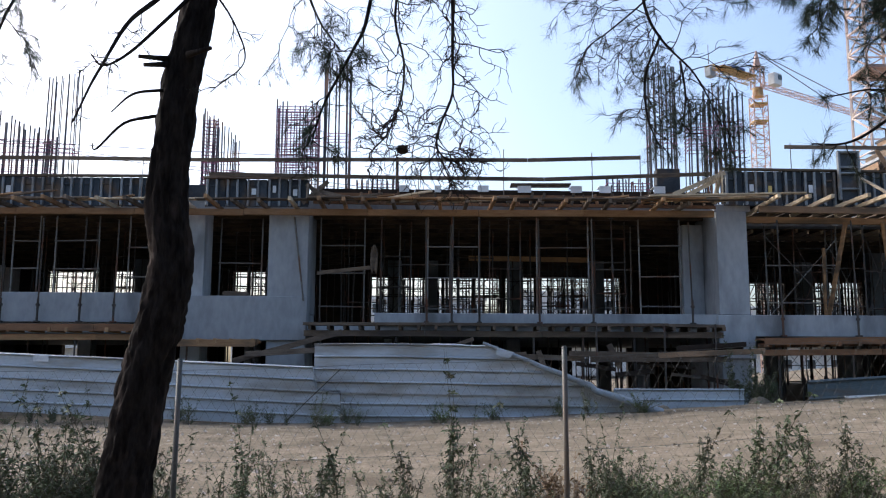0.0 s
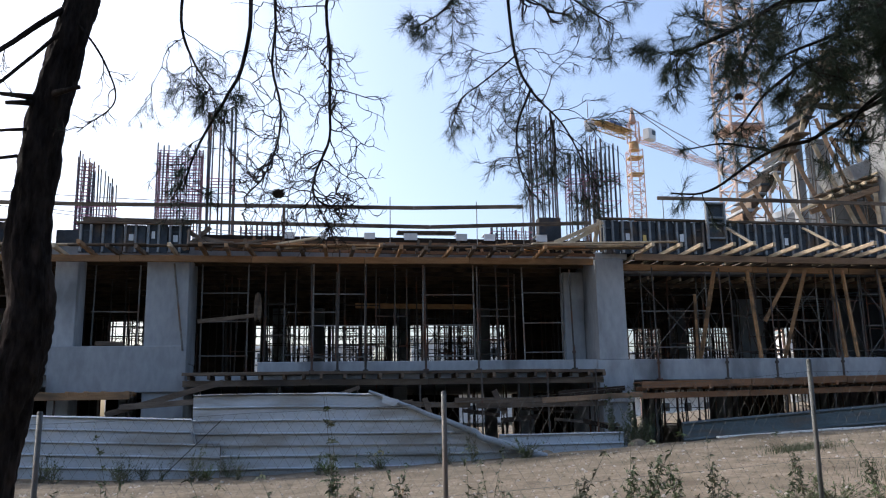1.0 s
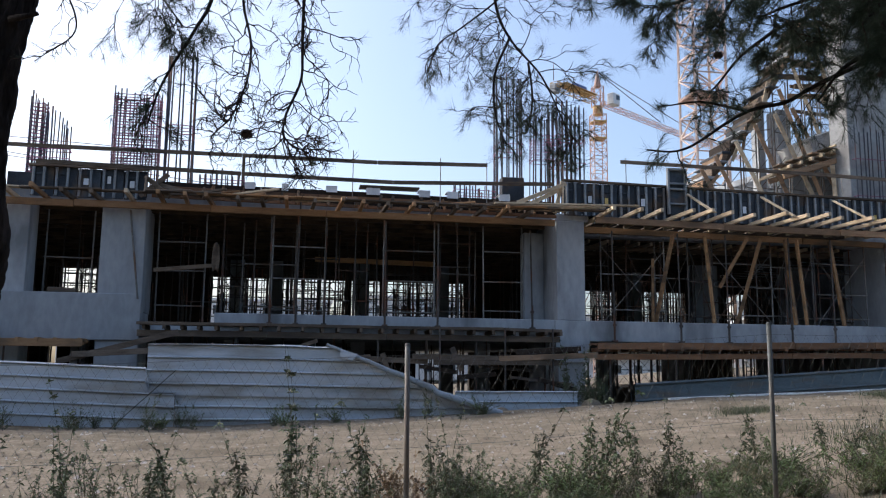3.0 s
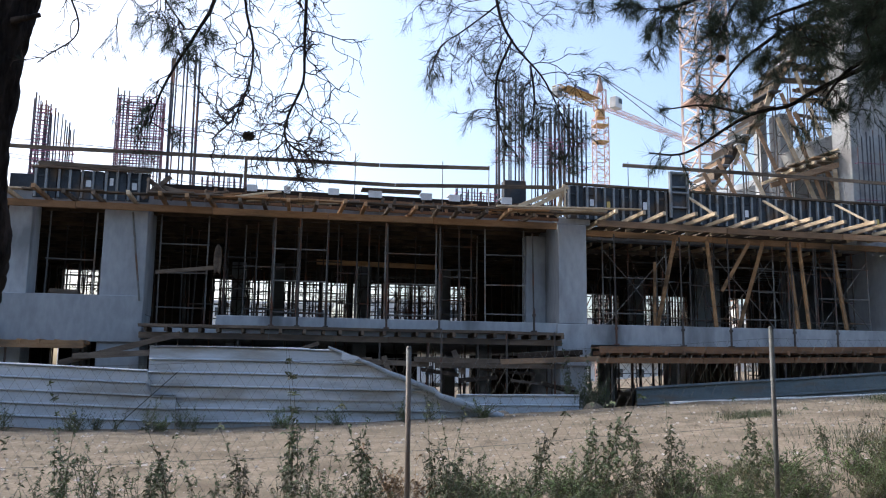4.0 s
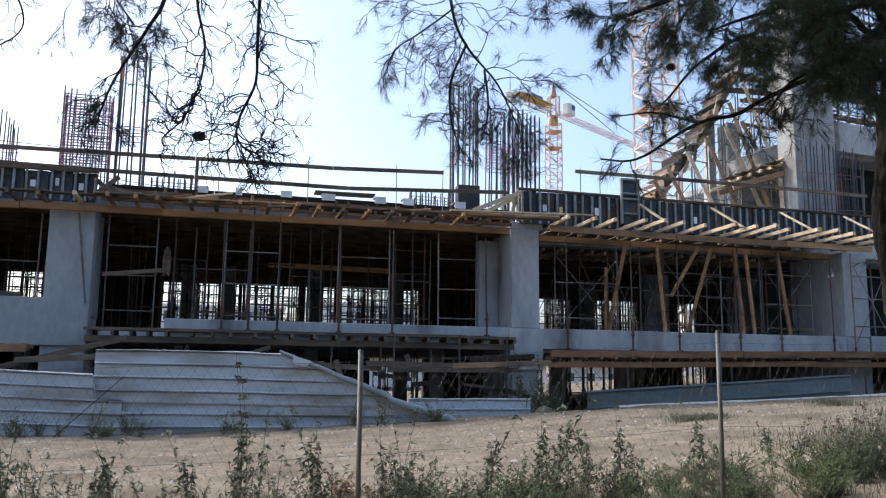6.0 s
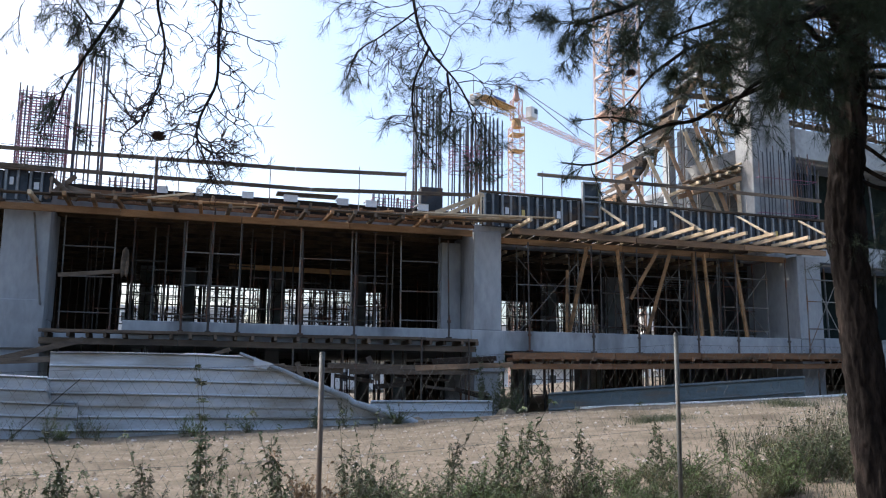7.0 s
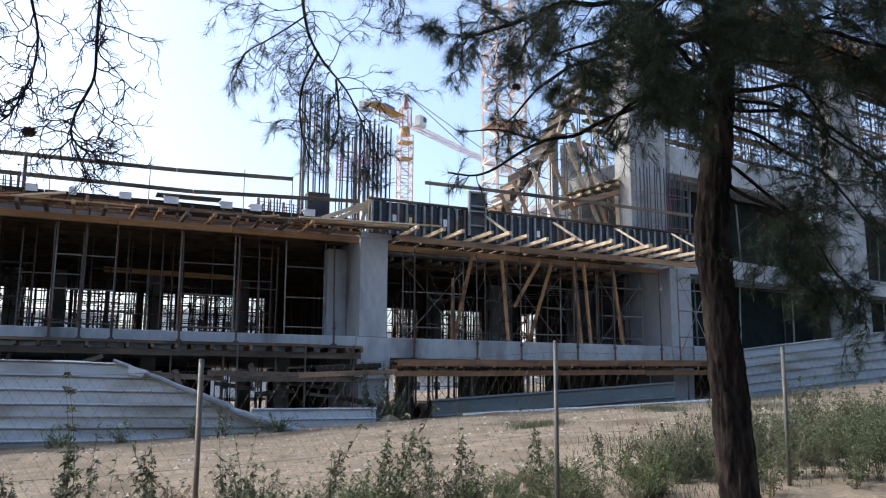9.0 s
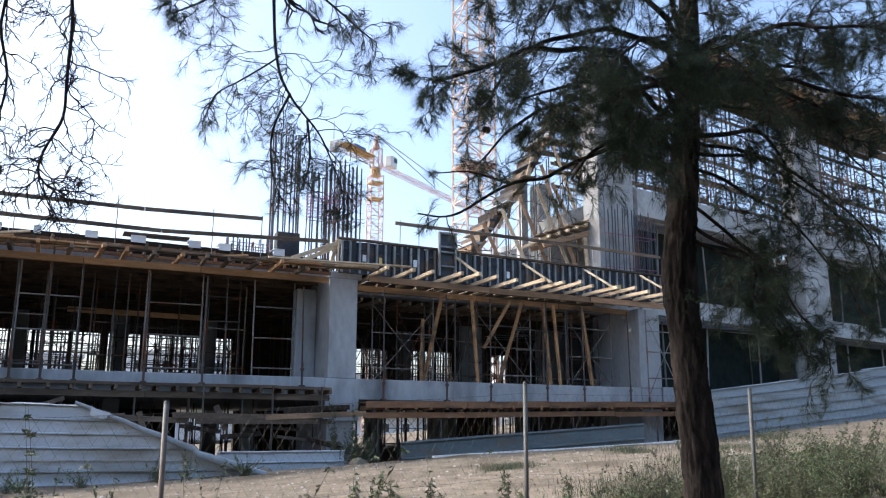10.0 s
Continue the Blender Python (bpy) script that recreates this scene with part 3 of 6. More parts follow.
clut = random.Random(31)
for k in range(34):
    x, y = clut.uniform(-4.3, 8.2), clut.uniform(24.6, 25.5)
    a, L = clut.uniform(-0.5, 0.5), clut.uniform(0.5, 1.6)
    z = 6.63 + 0.02 * clut.random()
    timber("loose_board", (x, y, z), (x + L * math.cos(a), min(25.6, max(24.4, y + L * math.sin(a))), z + clut.uniform(0.0, 0.16)), 0.1, clut.choice((0.04, 0.06, 0.1)), clut.choice((OLD_TIMBER, OLD_TIMBER, TIMBER, BATTEN)), "short loose board lying across the joists", "board", "loose boards")
for k in range(12):
    x = clut.uniform(-21, -8.6)
    timber("loose_board", (x, clut.uniform(24.5, 25.2), 6.66), (x + clut.uniform(0.6, 1.6), clut.uniform(24.5, 25.4), 6.67 + clut.uniform(0, 0.15)), 0.1, 0.05, clut.choice((OLD_TIMBER, TIMBER)), "short loose board lying across the joists", "board", "loose boards")

# ---- decks below the upstand beams ----
def shelf(x0, x1, y, z_low, z_under, mat_p, mat_b, label, edge=0.21, rise=0.0):
    """Narrow working deck: edge planks on cross bearers on a long beam; rise: its slope along x."""
    ob = thing("working_deck", (x0, y, z_under), label, "deck", "working decks")
    x = x0
    while x < x1 - 0.2:
        xe = min(x1, x + rnd(2.6, 3.8))
        a, c = rise * (x - x0), rise * (xe - x0)
        for k in range(3):
            yy = y + 0.13 + 0.26 * k
            part("deck_plank", Mesh().beam((x + 0.01, yy, z_low + a + rnd(-0.015, 0.015)), (xe - 0.01, yy, z_low + c + rnd(-0.015, 0.015)), 0.24, 0.05), mat_p, ob)
        part("deck_beam", Mesh().beam((x + 0.006, y + 0.2, z_under + a + rnd(-0.015, 0.015)), (xe - 0.006, y + 0.2, z_under + c + rnd(-0.015, 0.015)), 0.09, 0.18), mat_b, ob)
        z = z_low + 0.035 - edge / 2
        part("edge_board", Mesh().beam((x + 0.006, y - 0.02, z + a + rnd(-0.02, 0.02)), (xe - 0.006, y - 0.02, z + c + rnd(-0.02, 0.02)), 0.035, edge), mat_p, ob)
        x = xe
    x = x0 + 0.2
    while x < x1:
        z = (z_low + z_under) / 2 + 0.03 + rise * (x - x0)
        part("bearer", Mesh().beam((x, y + rnd(-0.12, 0.05), z), (x, y + 0.95, z), 0.09, 0.13), mat_b, ob)
        x += rnd(0.45, 0.7)
    x = x0 + 0.5
    while x < x1:
        part("deck_prop", Mesh().tube((x, y + 0.22, ground_z(x, y, False) - 0.1), (x, y + 0.22, z_under - 0.09 + rise * (x - x0)), 0.03, n=7), PROP, ob)
        x += rnd(1.4, 2.4)
    return ob


shelf(-20, -8.3, 25.0, 2.80, 2.44, RUSTY_TIMBER, TIMBER, "narrow timber working deck below the beam")
shelf(-8.3, -5.7, 25.1, 2.34, 2.30, TIMBER, TIMBER, "short yellow timber deck below the beam")
shelf(-4.3, 8.3, 25.1, 2.88, 2.60, OLD_TIMBER, OLD_TIMBER, "dark weathered timber deck below the beam", 0.09)
shelf(9.4, 22.4, 25.0, 2.47, 2.08, RUSTY_TIMBER, RUSTY_TIMBER, "rust-brown timber working deck below the beam", rise=0.016)
for p0, p1, m_ in (((-6.3, 24.9, 1.75), (-3.1, 24.9, 2.62), OLD_TIMBER), ((-5.9, 24.8, 1.95), (-3.5, 24.8, 2.1), OLD_TIMBER), ((3.6, 24.9, 2.02), (6.6, 24.85, 1.98), OLD_TIMBER), ((4.2, 24.7, 1.85), (8.2, 24.8, 1.88), OLD_TIMBER), ((6.2, 24.75, 1.98), (9.3, 24.7, 2.12), WORN_TIMBER), ((2.9, 24.9, 1.5), (2.7, 24.9, 2.1), OLD_TIMBER), ((5.1, 24.9, 1.6), (4.8, 24.95, 2.3), OLD_TIMBER)):
    timber("loose_board", p0, p1, 0.05, 0.16, m_, "weathered board nailed below the deck", "board", "loose boards")
for x in (4.4, 6.4, 7.9):
    solo("steel_prop", Mesh().tube((x, 24.75, ground_z(x, 24.7) - 0.05), (x, 24.78, 2.9), 0.028, n=8), PROP, "dark steel prop holding loose boards", "prop", "steel props")


# ---- scaffold and props ----
def scaffold_frame(x0, x1, y, z0, z1, bars, label, material=TUBE, r=0.026, cross=False):
    ob = thing("scaffold", ((x0 + x1) / 2, y, z0), label, "scaffold", "scaffold frames")
    for x in (x0, x1):
        part("upright", Mesh().tube((x, y, z0), (x + rnd(-0.03, 0.03), y, z1), r, n=7), material, ob)
        part("base_jack", Mesh().box((x - 0.07, y - 0.07, z0 - 0.012), (x + 0.07, y + 0.07, z0), None, 0.003).tube((x, y, z0), (x, y, z0 + 0.18), r * 1.5, n=7), PROP, ob)
    for z in bars:
        part("cross_bar", Mesh().tube((x0 - 0.04, y - 0.02, z), (x1 + 0.04, y - 0.02, z + rnd(-0.02, 0.02)), r * 0.85, n=6), material, ob)
    if cross:
        part("diagonal_brace", Mesh().tube((x0, y - 0.05, z0 + 0.3), (x1, y - 0.05, z1 - 0.4), r * 0.6, n=5), material, ob)
        part("diagonal_brace", Mesh().tube((x0, y - 0.08, z1 - 0.4), (x1, y - 0.08, z0 + 0.3), r * 0.6, n=5), material, ob)
    return ob


FRAME = "grey steel scaffold frame standing in the open bay"
for x0, x1, y, bars in ((-4.05, -2.65, 26.7, (3.5, 4.55, 5.45)), (-0.62, 1.0, 26.5, (3.42, 4.4, 5.4)), (2.85, 4.5, 26.5, (3.42, 4.42, 5.38)), (6.2, 7.5, 26.8, (3.55, 4.5, 5.5)), (-1.6, 0.1, 28.0, (3.6, 5.0)), (4.9, 6.2, 28.2, (3.6, 4.9))):
    scaffold_frame(x0, x1, y, 2.935, 6.36, bars, FRAME)
for x0, x1, bars in ((-16.5, -15.1, (4.6, 5.6)), (-12.55, -11.15, (4.65, 5.55)), (-10.2, -9.0, (4.4, 5.35)), (-13.9, -13.1, (4.65, 5.55))):
    scaffold_frame(x0, x1, 26.6, 2.935, 6.36, bars, FRAME)
scaffold_frame(-7.35, -6.0, 26.9, 2.935, 6.36, (4.9,), FRAME)
for x0, x1, bars in ((10.3, 12.6, (3.7, 4.9)), (14.3, 16.6, (3.6, 4.6, 5.4)), (18.2, 20.3, (3.55, 4.4, 5.5))):
    scaffold_frame(x0, x1, 26.9, 2.935, 6.2, bars, "steel scaffold tower frame with crossed braces", cross=True)
scaffold_frame(12.9, 14.2, 28.4, 2.935, 6.3, (3.7, 5.0), "steel scaffold tower frame with crossed braces", cross=True)
scaffold_frame(16.8, 18.0, 28.2, 2.935, 6.3, (3.7, 4.7, 5.5), "steel scaffold tower frame with crossed braces", cross=True)
for x0, x1, y, bars in ((9.9, 11.2, 28.6, (3.6, 4.5, 5.4)), (11.6, 12.9, 27.9, (3.9, 4.8, 5.6)), (13.3, 14.2, 26.6, (3.5, 4.7)), (15.0, 16.2, 28.8, (3.6, 4.2, 5.0)), (17.2, 18.4, 29.3, (3.6, 4.5, 5.4)), (19.2, 20.5, 28.0, (3.5, 4.4, 5.3)), (16.9, 18.0, 26.5, (3.5, 5.2))):
    scaffold_frame(x0, x1, y, 2.935, 6.25, bars, "dark steel scaffold tower frame with crossed braces", PROP, cross=True)
for x0, x1, y, bars in ((-2.2, -1.2, 27.4, (4.2, 5.2)), (1.4, 2.4, 27.3, (3.8, 4.8)), (4.8, 5.8, 27.2, (4.0, 5.0, 5.8)), (-3.4, -2.2, 29.0, (3.8, 5.0)), (0.4, 1.6, 29.2, (4.0, 5.4)), (2.9, 4.2, 29.0, (3.7, 4.9))):
    scaffold_frame(x0, x1, y, 2.935, 6.36, bars, "dark steel scaffold frame inside the open bay", PROP)
for k in range(16):
    x = rnd(-4.2, 8.0)
    z = rnd(1.3, 2.2)
    timber("loose_board", (x, 24.95 + rnd(-0.1, 0.1), z), (x + rnd(0.8, 2.4), 25.0 + rnd(-0.1, 0.1), z + rnd(-0.35, 0.35)), 0.05, rnd(0.08, 0.16), random.choice((OLD_TIMBER, PLY_SHADE)), "weathered board nailed below the deck", "board", "loose boards")
scaffold_frame(21.1, 22.6, 25.7, 2.70, 6.2, (3.6, 4.6, 5.4), "steel scaffold tower frame beside the end column", cross=True)


def prop_mesh(h, r):
    b = Mesh().tube((0, 0, 0), (0, 0, h * 0.55), r, n=7).tube((0, 0, h * 0.55), (0, 0, h), r * 0.75, n=7)
    b.box((-0.06, -0.06, 0), (0.06, 0.06, 0.012)).box((-0.07, -0.07, h - 0.012), (0.07, 0.07, h)).tube((0, 0, h * 0.5), (0, 0, h * 0.56), r * 1.5, n=7)
    return b


proto = solo("steel_prop", prop_mesh(3.44, 0.03), PROP, "dark adjustable steel prop under the deck", "prop", "steel props")
proto.location = (-2.1, 26.6, 2.93)
spots = [(0.1, 26.4), (1.95, 26.6), (-3.6, 28.6), (5.3, 26.6), (-14.6, 27.5), (-11.8, 27.9), (-9.6, 28.2), (-6.6, 28.0)]
for row, y in enumerate((29.6, 31.4, 33.6, 35.8, 37.0, 40.2, 41.8)):
    x = -20.0 + 0.4 * (row % 3)
    while x < 33:
        if not (y < 31 and x > 8):
            spots.append((x + rnd(-0.25, 0.25), y + rnd(-0.3, 0.3)))
        x += rnd(0.7, 2.6)
far_props = Mesh()


def far_prop(x, y, z, h, r):
    far_props.tube((x, y, z), (x + rnd(-0.05, 0.05), y, z + h * 0.55), r, n=5).tube((x, y, z + h * 0.55), (x, y, z + h), r * 0.75, n=5)


for x0, x1, y in ((-3.8, 8.8, 40.9), (15.5, 17.4, 41.0), (18.6, 21.3, 41.4), (23.8, 25.0, 41.2), (28.5, 31.1, 41.0), (15.5, 31.0, 37.8), (-20.6, -17.9, 41.0), (-17.2, -15.6, 41.2), (-11.0, -7.2, 41.0)):
    x = x0
    while x < x1:
        far_prop(x, y + rnd(-0.6, 0.6), 2.93, 3.44, rnd(0.03, 0.06))
        x += rnd(0.18, 0.75)
for x, y in spots:
    if y > 33 and not -5 < x < 9:
        far_prop(x, y, 2.93, 3.44, 0.03)
        continue
    copy_thing(proto, pose(x, y, 2.93, rnd(-1, 1), rnd(-1.5, 1.5), rnd(0, 90)))
low = solo("steel_prop", prop_mesh(2.9, 0.035), PROP, "dark adjustable steel prop in the lower storey", "prop", "steel props")
low.location = (9.9, 27.2, -0.3)
for row, y in enumerate((27.3, 28.2, 30.0, 33.0, 36.0, 40.0)):
    x = -19 + 0.3 * row
    while x < 33:
        if y > 29:
            far_prop(x + rnd(-0.2, 0.2), y + rnd(-0.3, 0.3), -0.3, 2.9, 0.035)
        else:
            copy_thing(low, pose(x + rnd(-0.2, 0.2), y + rnd(-0.3, 0.3), -0.3, 0, rnd(-1, 1), rnd(0, 90)))
        x += rnd(0.5, 1.3) if 8 < x < 22 else rnd(1.2, 2.6)
solo("prop_thicket", far_props, PROP, "thicket of dark steel props deep in the storeys", "props", kind="stuff")


# shoring towers deep inside: frame, bars and crossed braces built once
def shoring(at):
    ob = thing("shoring_tower", (0, 0, 0), "dark steel shoring tower with crossed braces", "shoring tower", "shoring towers")
    for x in (0, 1.2):
        for y in (0, 1.0):
            part("leg", Mesh().tube((x, y, 0), (x, y, 3.44), 0.026, n=6), PROP, ob)
    for z in (0.35, 1.0, 1.75, 2.5, 3.1):
        part("bar", Mesh().tube((0, 0, z), (1.2, 0, z), 0.02, n=5), PROP, ob)
        part("bar", Mesh().tube((0, 1.0, z), (1.2, 1.0, z), 0.02, n=5), PROP, ob)
    for z0 in (0.4, 1.8):
        for y in (-0.03, 1.03):
            part("brace", Mesh().tube((0, y, z0), (1.2, y, z0 + 1.3), 0.012, n=5), PROP, ob)
            part("brace", Mesh().tube((0, y, z0 + 1.3), (1.2, y, z0), 0.012, n=5), PROP, ob)
    ob.location = at
    return ob


tower = shoring((-3.4, 40.6, 2.93))
for x, y in ((-1.4, 41.2), (0.6, 40.0), (2.5, 41.3), (4.3, 40.2), (6.2, 41.2), (7.6, 39.4), (-3.0, 36.4), (1.2, 35.4), (4.8, 36.2), (-20.3, 41.0), (-18.0, 39.6), (-16.6, 41.3), (-10.6, 41.0), (-9.2, 39.5), (15.4, 41.0), (16.9, 39.6), (18.4, 41.2), (19.9, 40.0), (24.4, 41.0), (25.6, 40.0), (28.8, 41.2), (30.3, 39.8), (31.6, 41.3), (13.2, 34.0), (21.5, 35.0), (26.6, 35.4), (10.5, 33.2)):
    copy_thing(tower, pose(x, y, 2.93, 0, 0, rnd(-6, 6)))
for x, y in ((-2.4, 42.2), (-0.2, 42.3), (1.6, 42.2), (3.4, 42.4), (5.3, 42.2), (7.2, 42.3), (0.0, 37.6), (2.6, 37.9), (5.4, 38.2), (-19.4, 42.2), (-17.4, 42.0), (-9.9, 42.2), (-8.4, 42.0), (16.2, 42.2), (17.7, 42.0), (19.2, 42.3), (20.6, 42.0), (24.9, 42.2), (29.6, 42.2), (31.0, 42.0), (14.2, 38.0), (19.0, 37.2), (23.2, 38.4), (27.6, 38.0)):
    copy_thing(tower, pose(x, y, 2.93, 0, 0, rnd(-10, 10)))
for x0, x1, y in ((-4.0, 9.0, 42.0), (-20.6, -15.6, 42.0), (-11.0, -7.0, 42.0), (15.4, 21.4, 42.0), (24.0, 32.4, 42.0)):
    for z in (4.05, 4.5, 5.1, 5.5, 5.95, 6.25):
        solo("ledger_tube", Mesh().tube((x0, y + rnd(-0.4, 0.4), z + rnd(-0.1, 0.1)), (x1, y + rnd(-0.4, 0.4), z + rnd(-0.1, 0.1)), 0.028, n=6), PROP, "long dark steel tube tying the shoring together", "scaffold tube", "ledger tubes")
for x, y in ((7.0, 41.0), (15.9, 39.5), (17.6, 41.0), (19.4, 40.0), (24.3, 41), (28.6, 40.5), (30.2, 41)):
    copy_thing(tower, pose(x, y, -0.75, 0, 0, rnd(-6, 6)))

# raking timber struts in the bay with the new joists
for p0, p1 in (((14.15, 26.4, 2.95), (13.65, 26.0, 6.2)), ((14.35, 26.4, 4.5), (15.28, 26.1, 6.2)), ((15.0, 26.7, 2.95), (15.78, 26.1, 6.2)), ((17.05, 26.2, 2.95), (16.68, 26.1, 6.2)), ((17.6, 26.4, 2.95), (17.12, 26.1, 6.2)), ((18.9, 26.2, 2.95), (18.38, 26.1, 6.2)), ((11.98, 26.6, 2.95), (11.9, 26.3, 5.4)), ((12.1, 26.8, 2.95), (12.6, 26.2, 6.2))):
    timber("timber_strut", p0, p1, 0.09, 0.12, TIMBER, "brown raking timber strut under the new joists", "strut", "timber struts")
timber("leaning_pole", (-4.43, 25.86, 3.6), (-4.8, 25.96, 6.26), 0.045, 0.045, TUBE, "thin grey pole leaning on the concrete column", "pole")
timber("cross_beam", (0.8, 30.5, 5.55), (5.2, 30.5, 5.5), 0.08, 0.18, TIMBER, "yellow timber beam across the dark interior")
timber("leaning_plank", (-4.1, 26.3, 4.52), (-2.4, 26.4, 4.72), 0.05, 0.12, OLD_TIMBER, "weathered plank tied to the scaffold frame", "plank")
solo("timber_offcut", Mesh().beam((-7.0, 26.1, 3.84), (-6.2, 26.15, 3.82), 0.2, 0.16, 0.04), OLD_TIMBER, "rough timber offcut lying on the sill", "offcut")
rag = Mesh()
for i in range(7):
    for k in range(9):
        u, v = i / 6 - 0.5, k / 8
        rag.v.append((-2.30 + u * 0.24 * (1 - 0.35 * abs(2 * v - 1) ** 2), 26.28 + 0.05 * math.sin(7 * u + 3 * v), 5.38 - 0.83 * v + 0.05 * math.cos(5 * u)))
rag.f = [(i * 9 + k, (i + 1) * 9 + k, (i + 1) * 9 + k + 1, i * 9 + k + 1) for i in range(6) for k in range(8)]
cloth = solo("hanging_rag", rag, OLD_TIMBER, "brown sacking rag hung on the scaffold frame", "rag", smooth=True)
thick(cloth, 0.008)
# upright tubes clamped to the front of the upstand beams
for x, z0, z1 in ((-13.75, 2.9, 6.2), (-12.6, 2.9, 6.2), (-11.3, 2.9, 6.2), (-10.25, 2.9, 6.1), (10.3, 2.58, 6.2), (12.6, 2.58, 6.2), (14.3, 2.58, 6.2), (16.6, 2.58, 6.2), (18.2, 2.58, 6.2), (20.3, 2.58, 6.1), (-0.62, 2.94, 6.2), (1.0, 2.94, 6.2), (2.85, 2.94, 6.2), (4.5, 2.94, 6.2), (7.55, 2.94, 6.1), (0.15, 2.94, 6.9)):
    b = Mesh().tube((x, 25.78, z0), (x + rnd(-0.05, 0.05), 25.8, z1), 0.026, n=7).box((x - 0.08, 25.7, z0), (x + 0.08, 25.86, z0 + 0.05), None, 0.005)
    b.box((x - 0.05, 25.73, z0 + 0.5), (x + 0.05, 25.83, z0 + 0.58), None, 0.01)
    b.tube((x, 25.78, z0), (x, 25.78, z0 + 0.75), 0.036, n=7)
    solo("scaffold_standard", b, PROP, "dark upright scaffold tube on a small base plate", "scaffold tube", "scaffold tubes")


# ---- sheet-metal hoarding ----
def ribbed(x0, x1, top, low, y, rows, dy=None, step=0.25, rib=0.075, cut=None):
    """A sheet with level ribs: its top and lower edge are functions of x; each rib has a sloping back and a groove under it;
    cut: where the sheet is torn off above a line."""
    n = max(2, round((x1 - x0) / step))
    b = Mesh()
    prof = [(0.0, 0.0)]
    for r in range(rows):
        prof += [((r + 0.77) / rows, 0.0), ((r + 0.785) / rows, 0.05), ((r + 0.86) / rows, 0.05), ((r + 0.87) / rows, -rib), ((r + 0.905) / rows, -rib), ((r + 1) / rows, -0.004)]
    m = len(prof)
    for i in range(n + 1):
        x = x0 + (x1 - x0) * i / n
        a, c = low(x), top(x)
        for u, d in prof:
            z = min(a + (c - a) * u, cut(x)) if cut else a + (c - a) * u
            b.v.append((x, y + d + (dy(x, u) if dy else 0) + 0.012 * noise.noise(Vector((x * 0.6, z * 1.3, y))), z + 0.008 * noise.noise(Vector((x * 1.1, z * 3, 7)))))
    b.f = [(i * m + k, (i + 1) * m + k, (i + 1) * m + k + 1, i * m + k + 1) for i in range(n) for k in range(m - 1)]
    return b


hoard = thing("metal_hoarding", (-3.5, 22.1, 0.2), "ribbed galvanised sheet hoarding, dented and half collapsed", "hoarding", "site hoardings")


def top_left(x):
    return 1.62 - 0.039 * (x + 3.6)


LEFT_LABEL = "long ribbed grey sheet, tilted a little"
for x0, x1 in ((-21, -16.0), (-16.03, -11.0), (-11.03, -6.9), (-6.93, -2.75)):
    thick(part("sheet", ribbed(x0, x1, top_left, lambda x: top_left(x) - 1.52, 22.06 if x0 < -7 else 22.0, 5, step=0.12, cut=lambda x: 2.5 if x < -3.45 else 1.0), ZINC, hoard, LEFT_LABEL))



def top_mid(x):
    return 2.22 + 0.02 * math.sin((x + 3.5) * 0.9) + (0.04 if -0.4 < x < 0.4 else 0) if x < 1.0 else max(0.5, 2.24 - (x - 1.0) * 0.40)


def curl(x, u):
    return -0.16 * max(0.0, (x - 0.6) / 4) * u


thick(part("sheet", ribbed(-3.46, 5.1, lambda x: 2.22 + 0.02 * math.sin((x + 3.5) * 0.9) - 0.012 * max(0.0, x), lambda x: 0.94 - 0.012 * (x + 3.4), 22.1, 4, curl, step=0.12, cut=lambda x: top_mid(x) - 0.02), ZINC, hoard, "upper grey sheet with its corner folded over"))
thick(part("sheet", ribbed(-2.76, 5.0, lambda x: 0.98 - 0.012 * x, lambda x: 0.06, 22.2, 3, step=0.15, cut=lambda x: top_mid(x) - 0.03), ZINC, hoard, "lower grey sheet standing in the dirt"))
# fold of the collapsed edge
b = Mesh()
n, m = 30, 9
for i in range(n + 1):
    t = i / n
    x = 0.95 + 4.6 * t
    z = 2.27 - 1.70 * t - 0.12 * math.sin(math.pi * t) ** 2 * (1 if t > 0.6 else 0.2) + 0.02 * noise.noise(Vector((x * 2.2, 0, 4)))
    r = 0.03 + 0.06 * t
    yy = 22.0 - 0.2 * t
    for k in range(m):
        a = radians(100 - 180 * k / (m - 1))
        b.v.append((x - 0.35 * r * (1 - math.sin(a)), yy - r * math.cos(a) * 1.1, z - r + r * math.sin(a) * 1.15 + 0.008 * noise.noise(Vector((x * 5, k, 1)))))
b.f = [(i * m + k, (i + 1) * m + k, (i + 1) * m + k + 1, i * m + k + 1) for i in range(n) for k in range(m - 1)]
thick(part("fold", b, ZINC_DARKER, hoard, "bent pale flap of the torn sheet"))
b = Mesh()
b.add([(1.3, 21.9, 2.12), (1.75, 21.85, 2.0), (1.6, 21.86, 1.84), (1.28, 21.9, 1.94)], [(0, 1, 2, 3)])
thick(part("torn_flap", b, ZINC, hoard, "small torn pale corner of sheet"))
for x in (-20, -15.8, -10.9, -6.6, -2.6, 1.2, 4.2):
    part("post", Mesh().box((x - 0.03, 22.32, -0.1), (x + 0.03, 22.38, min(top_left(x) if x < -3.5 else top_mid(x), 2.2) - 0.1), None, 0.005), PROP, hoard)
part("sticker", Mesh().box((-10.75, 21.94, 1.70), (-10.35, 21.945, 1.86), pose(0, 0, 0)), PAPER, hoard, "small white plate")
solo("leaning_rod", Mesh().tube((-4.1, 21.2, 0.15), (-2.75, 21.95, 1.55), 0.012, n=6), PROP, "thin dark steel rod leaning on the hoarding", "rod")
b = ribbed(4.7, 8.35, lambda x: 1.02 + 0.004 * x, lambda x: 0.2, 23.9, 3)
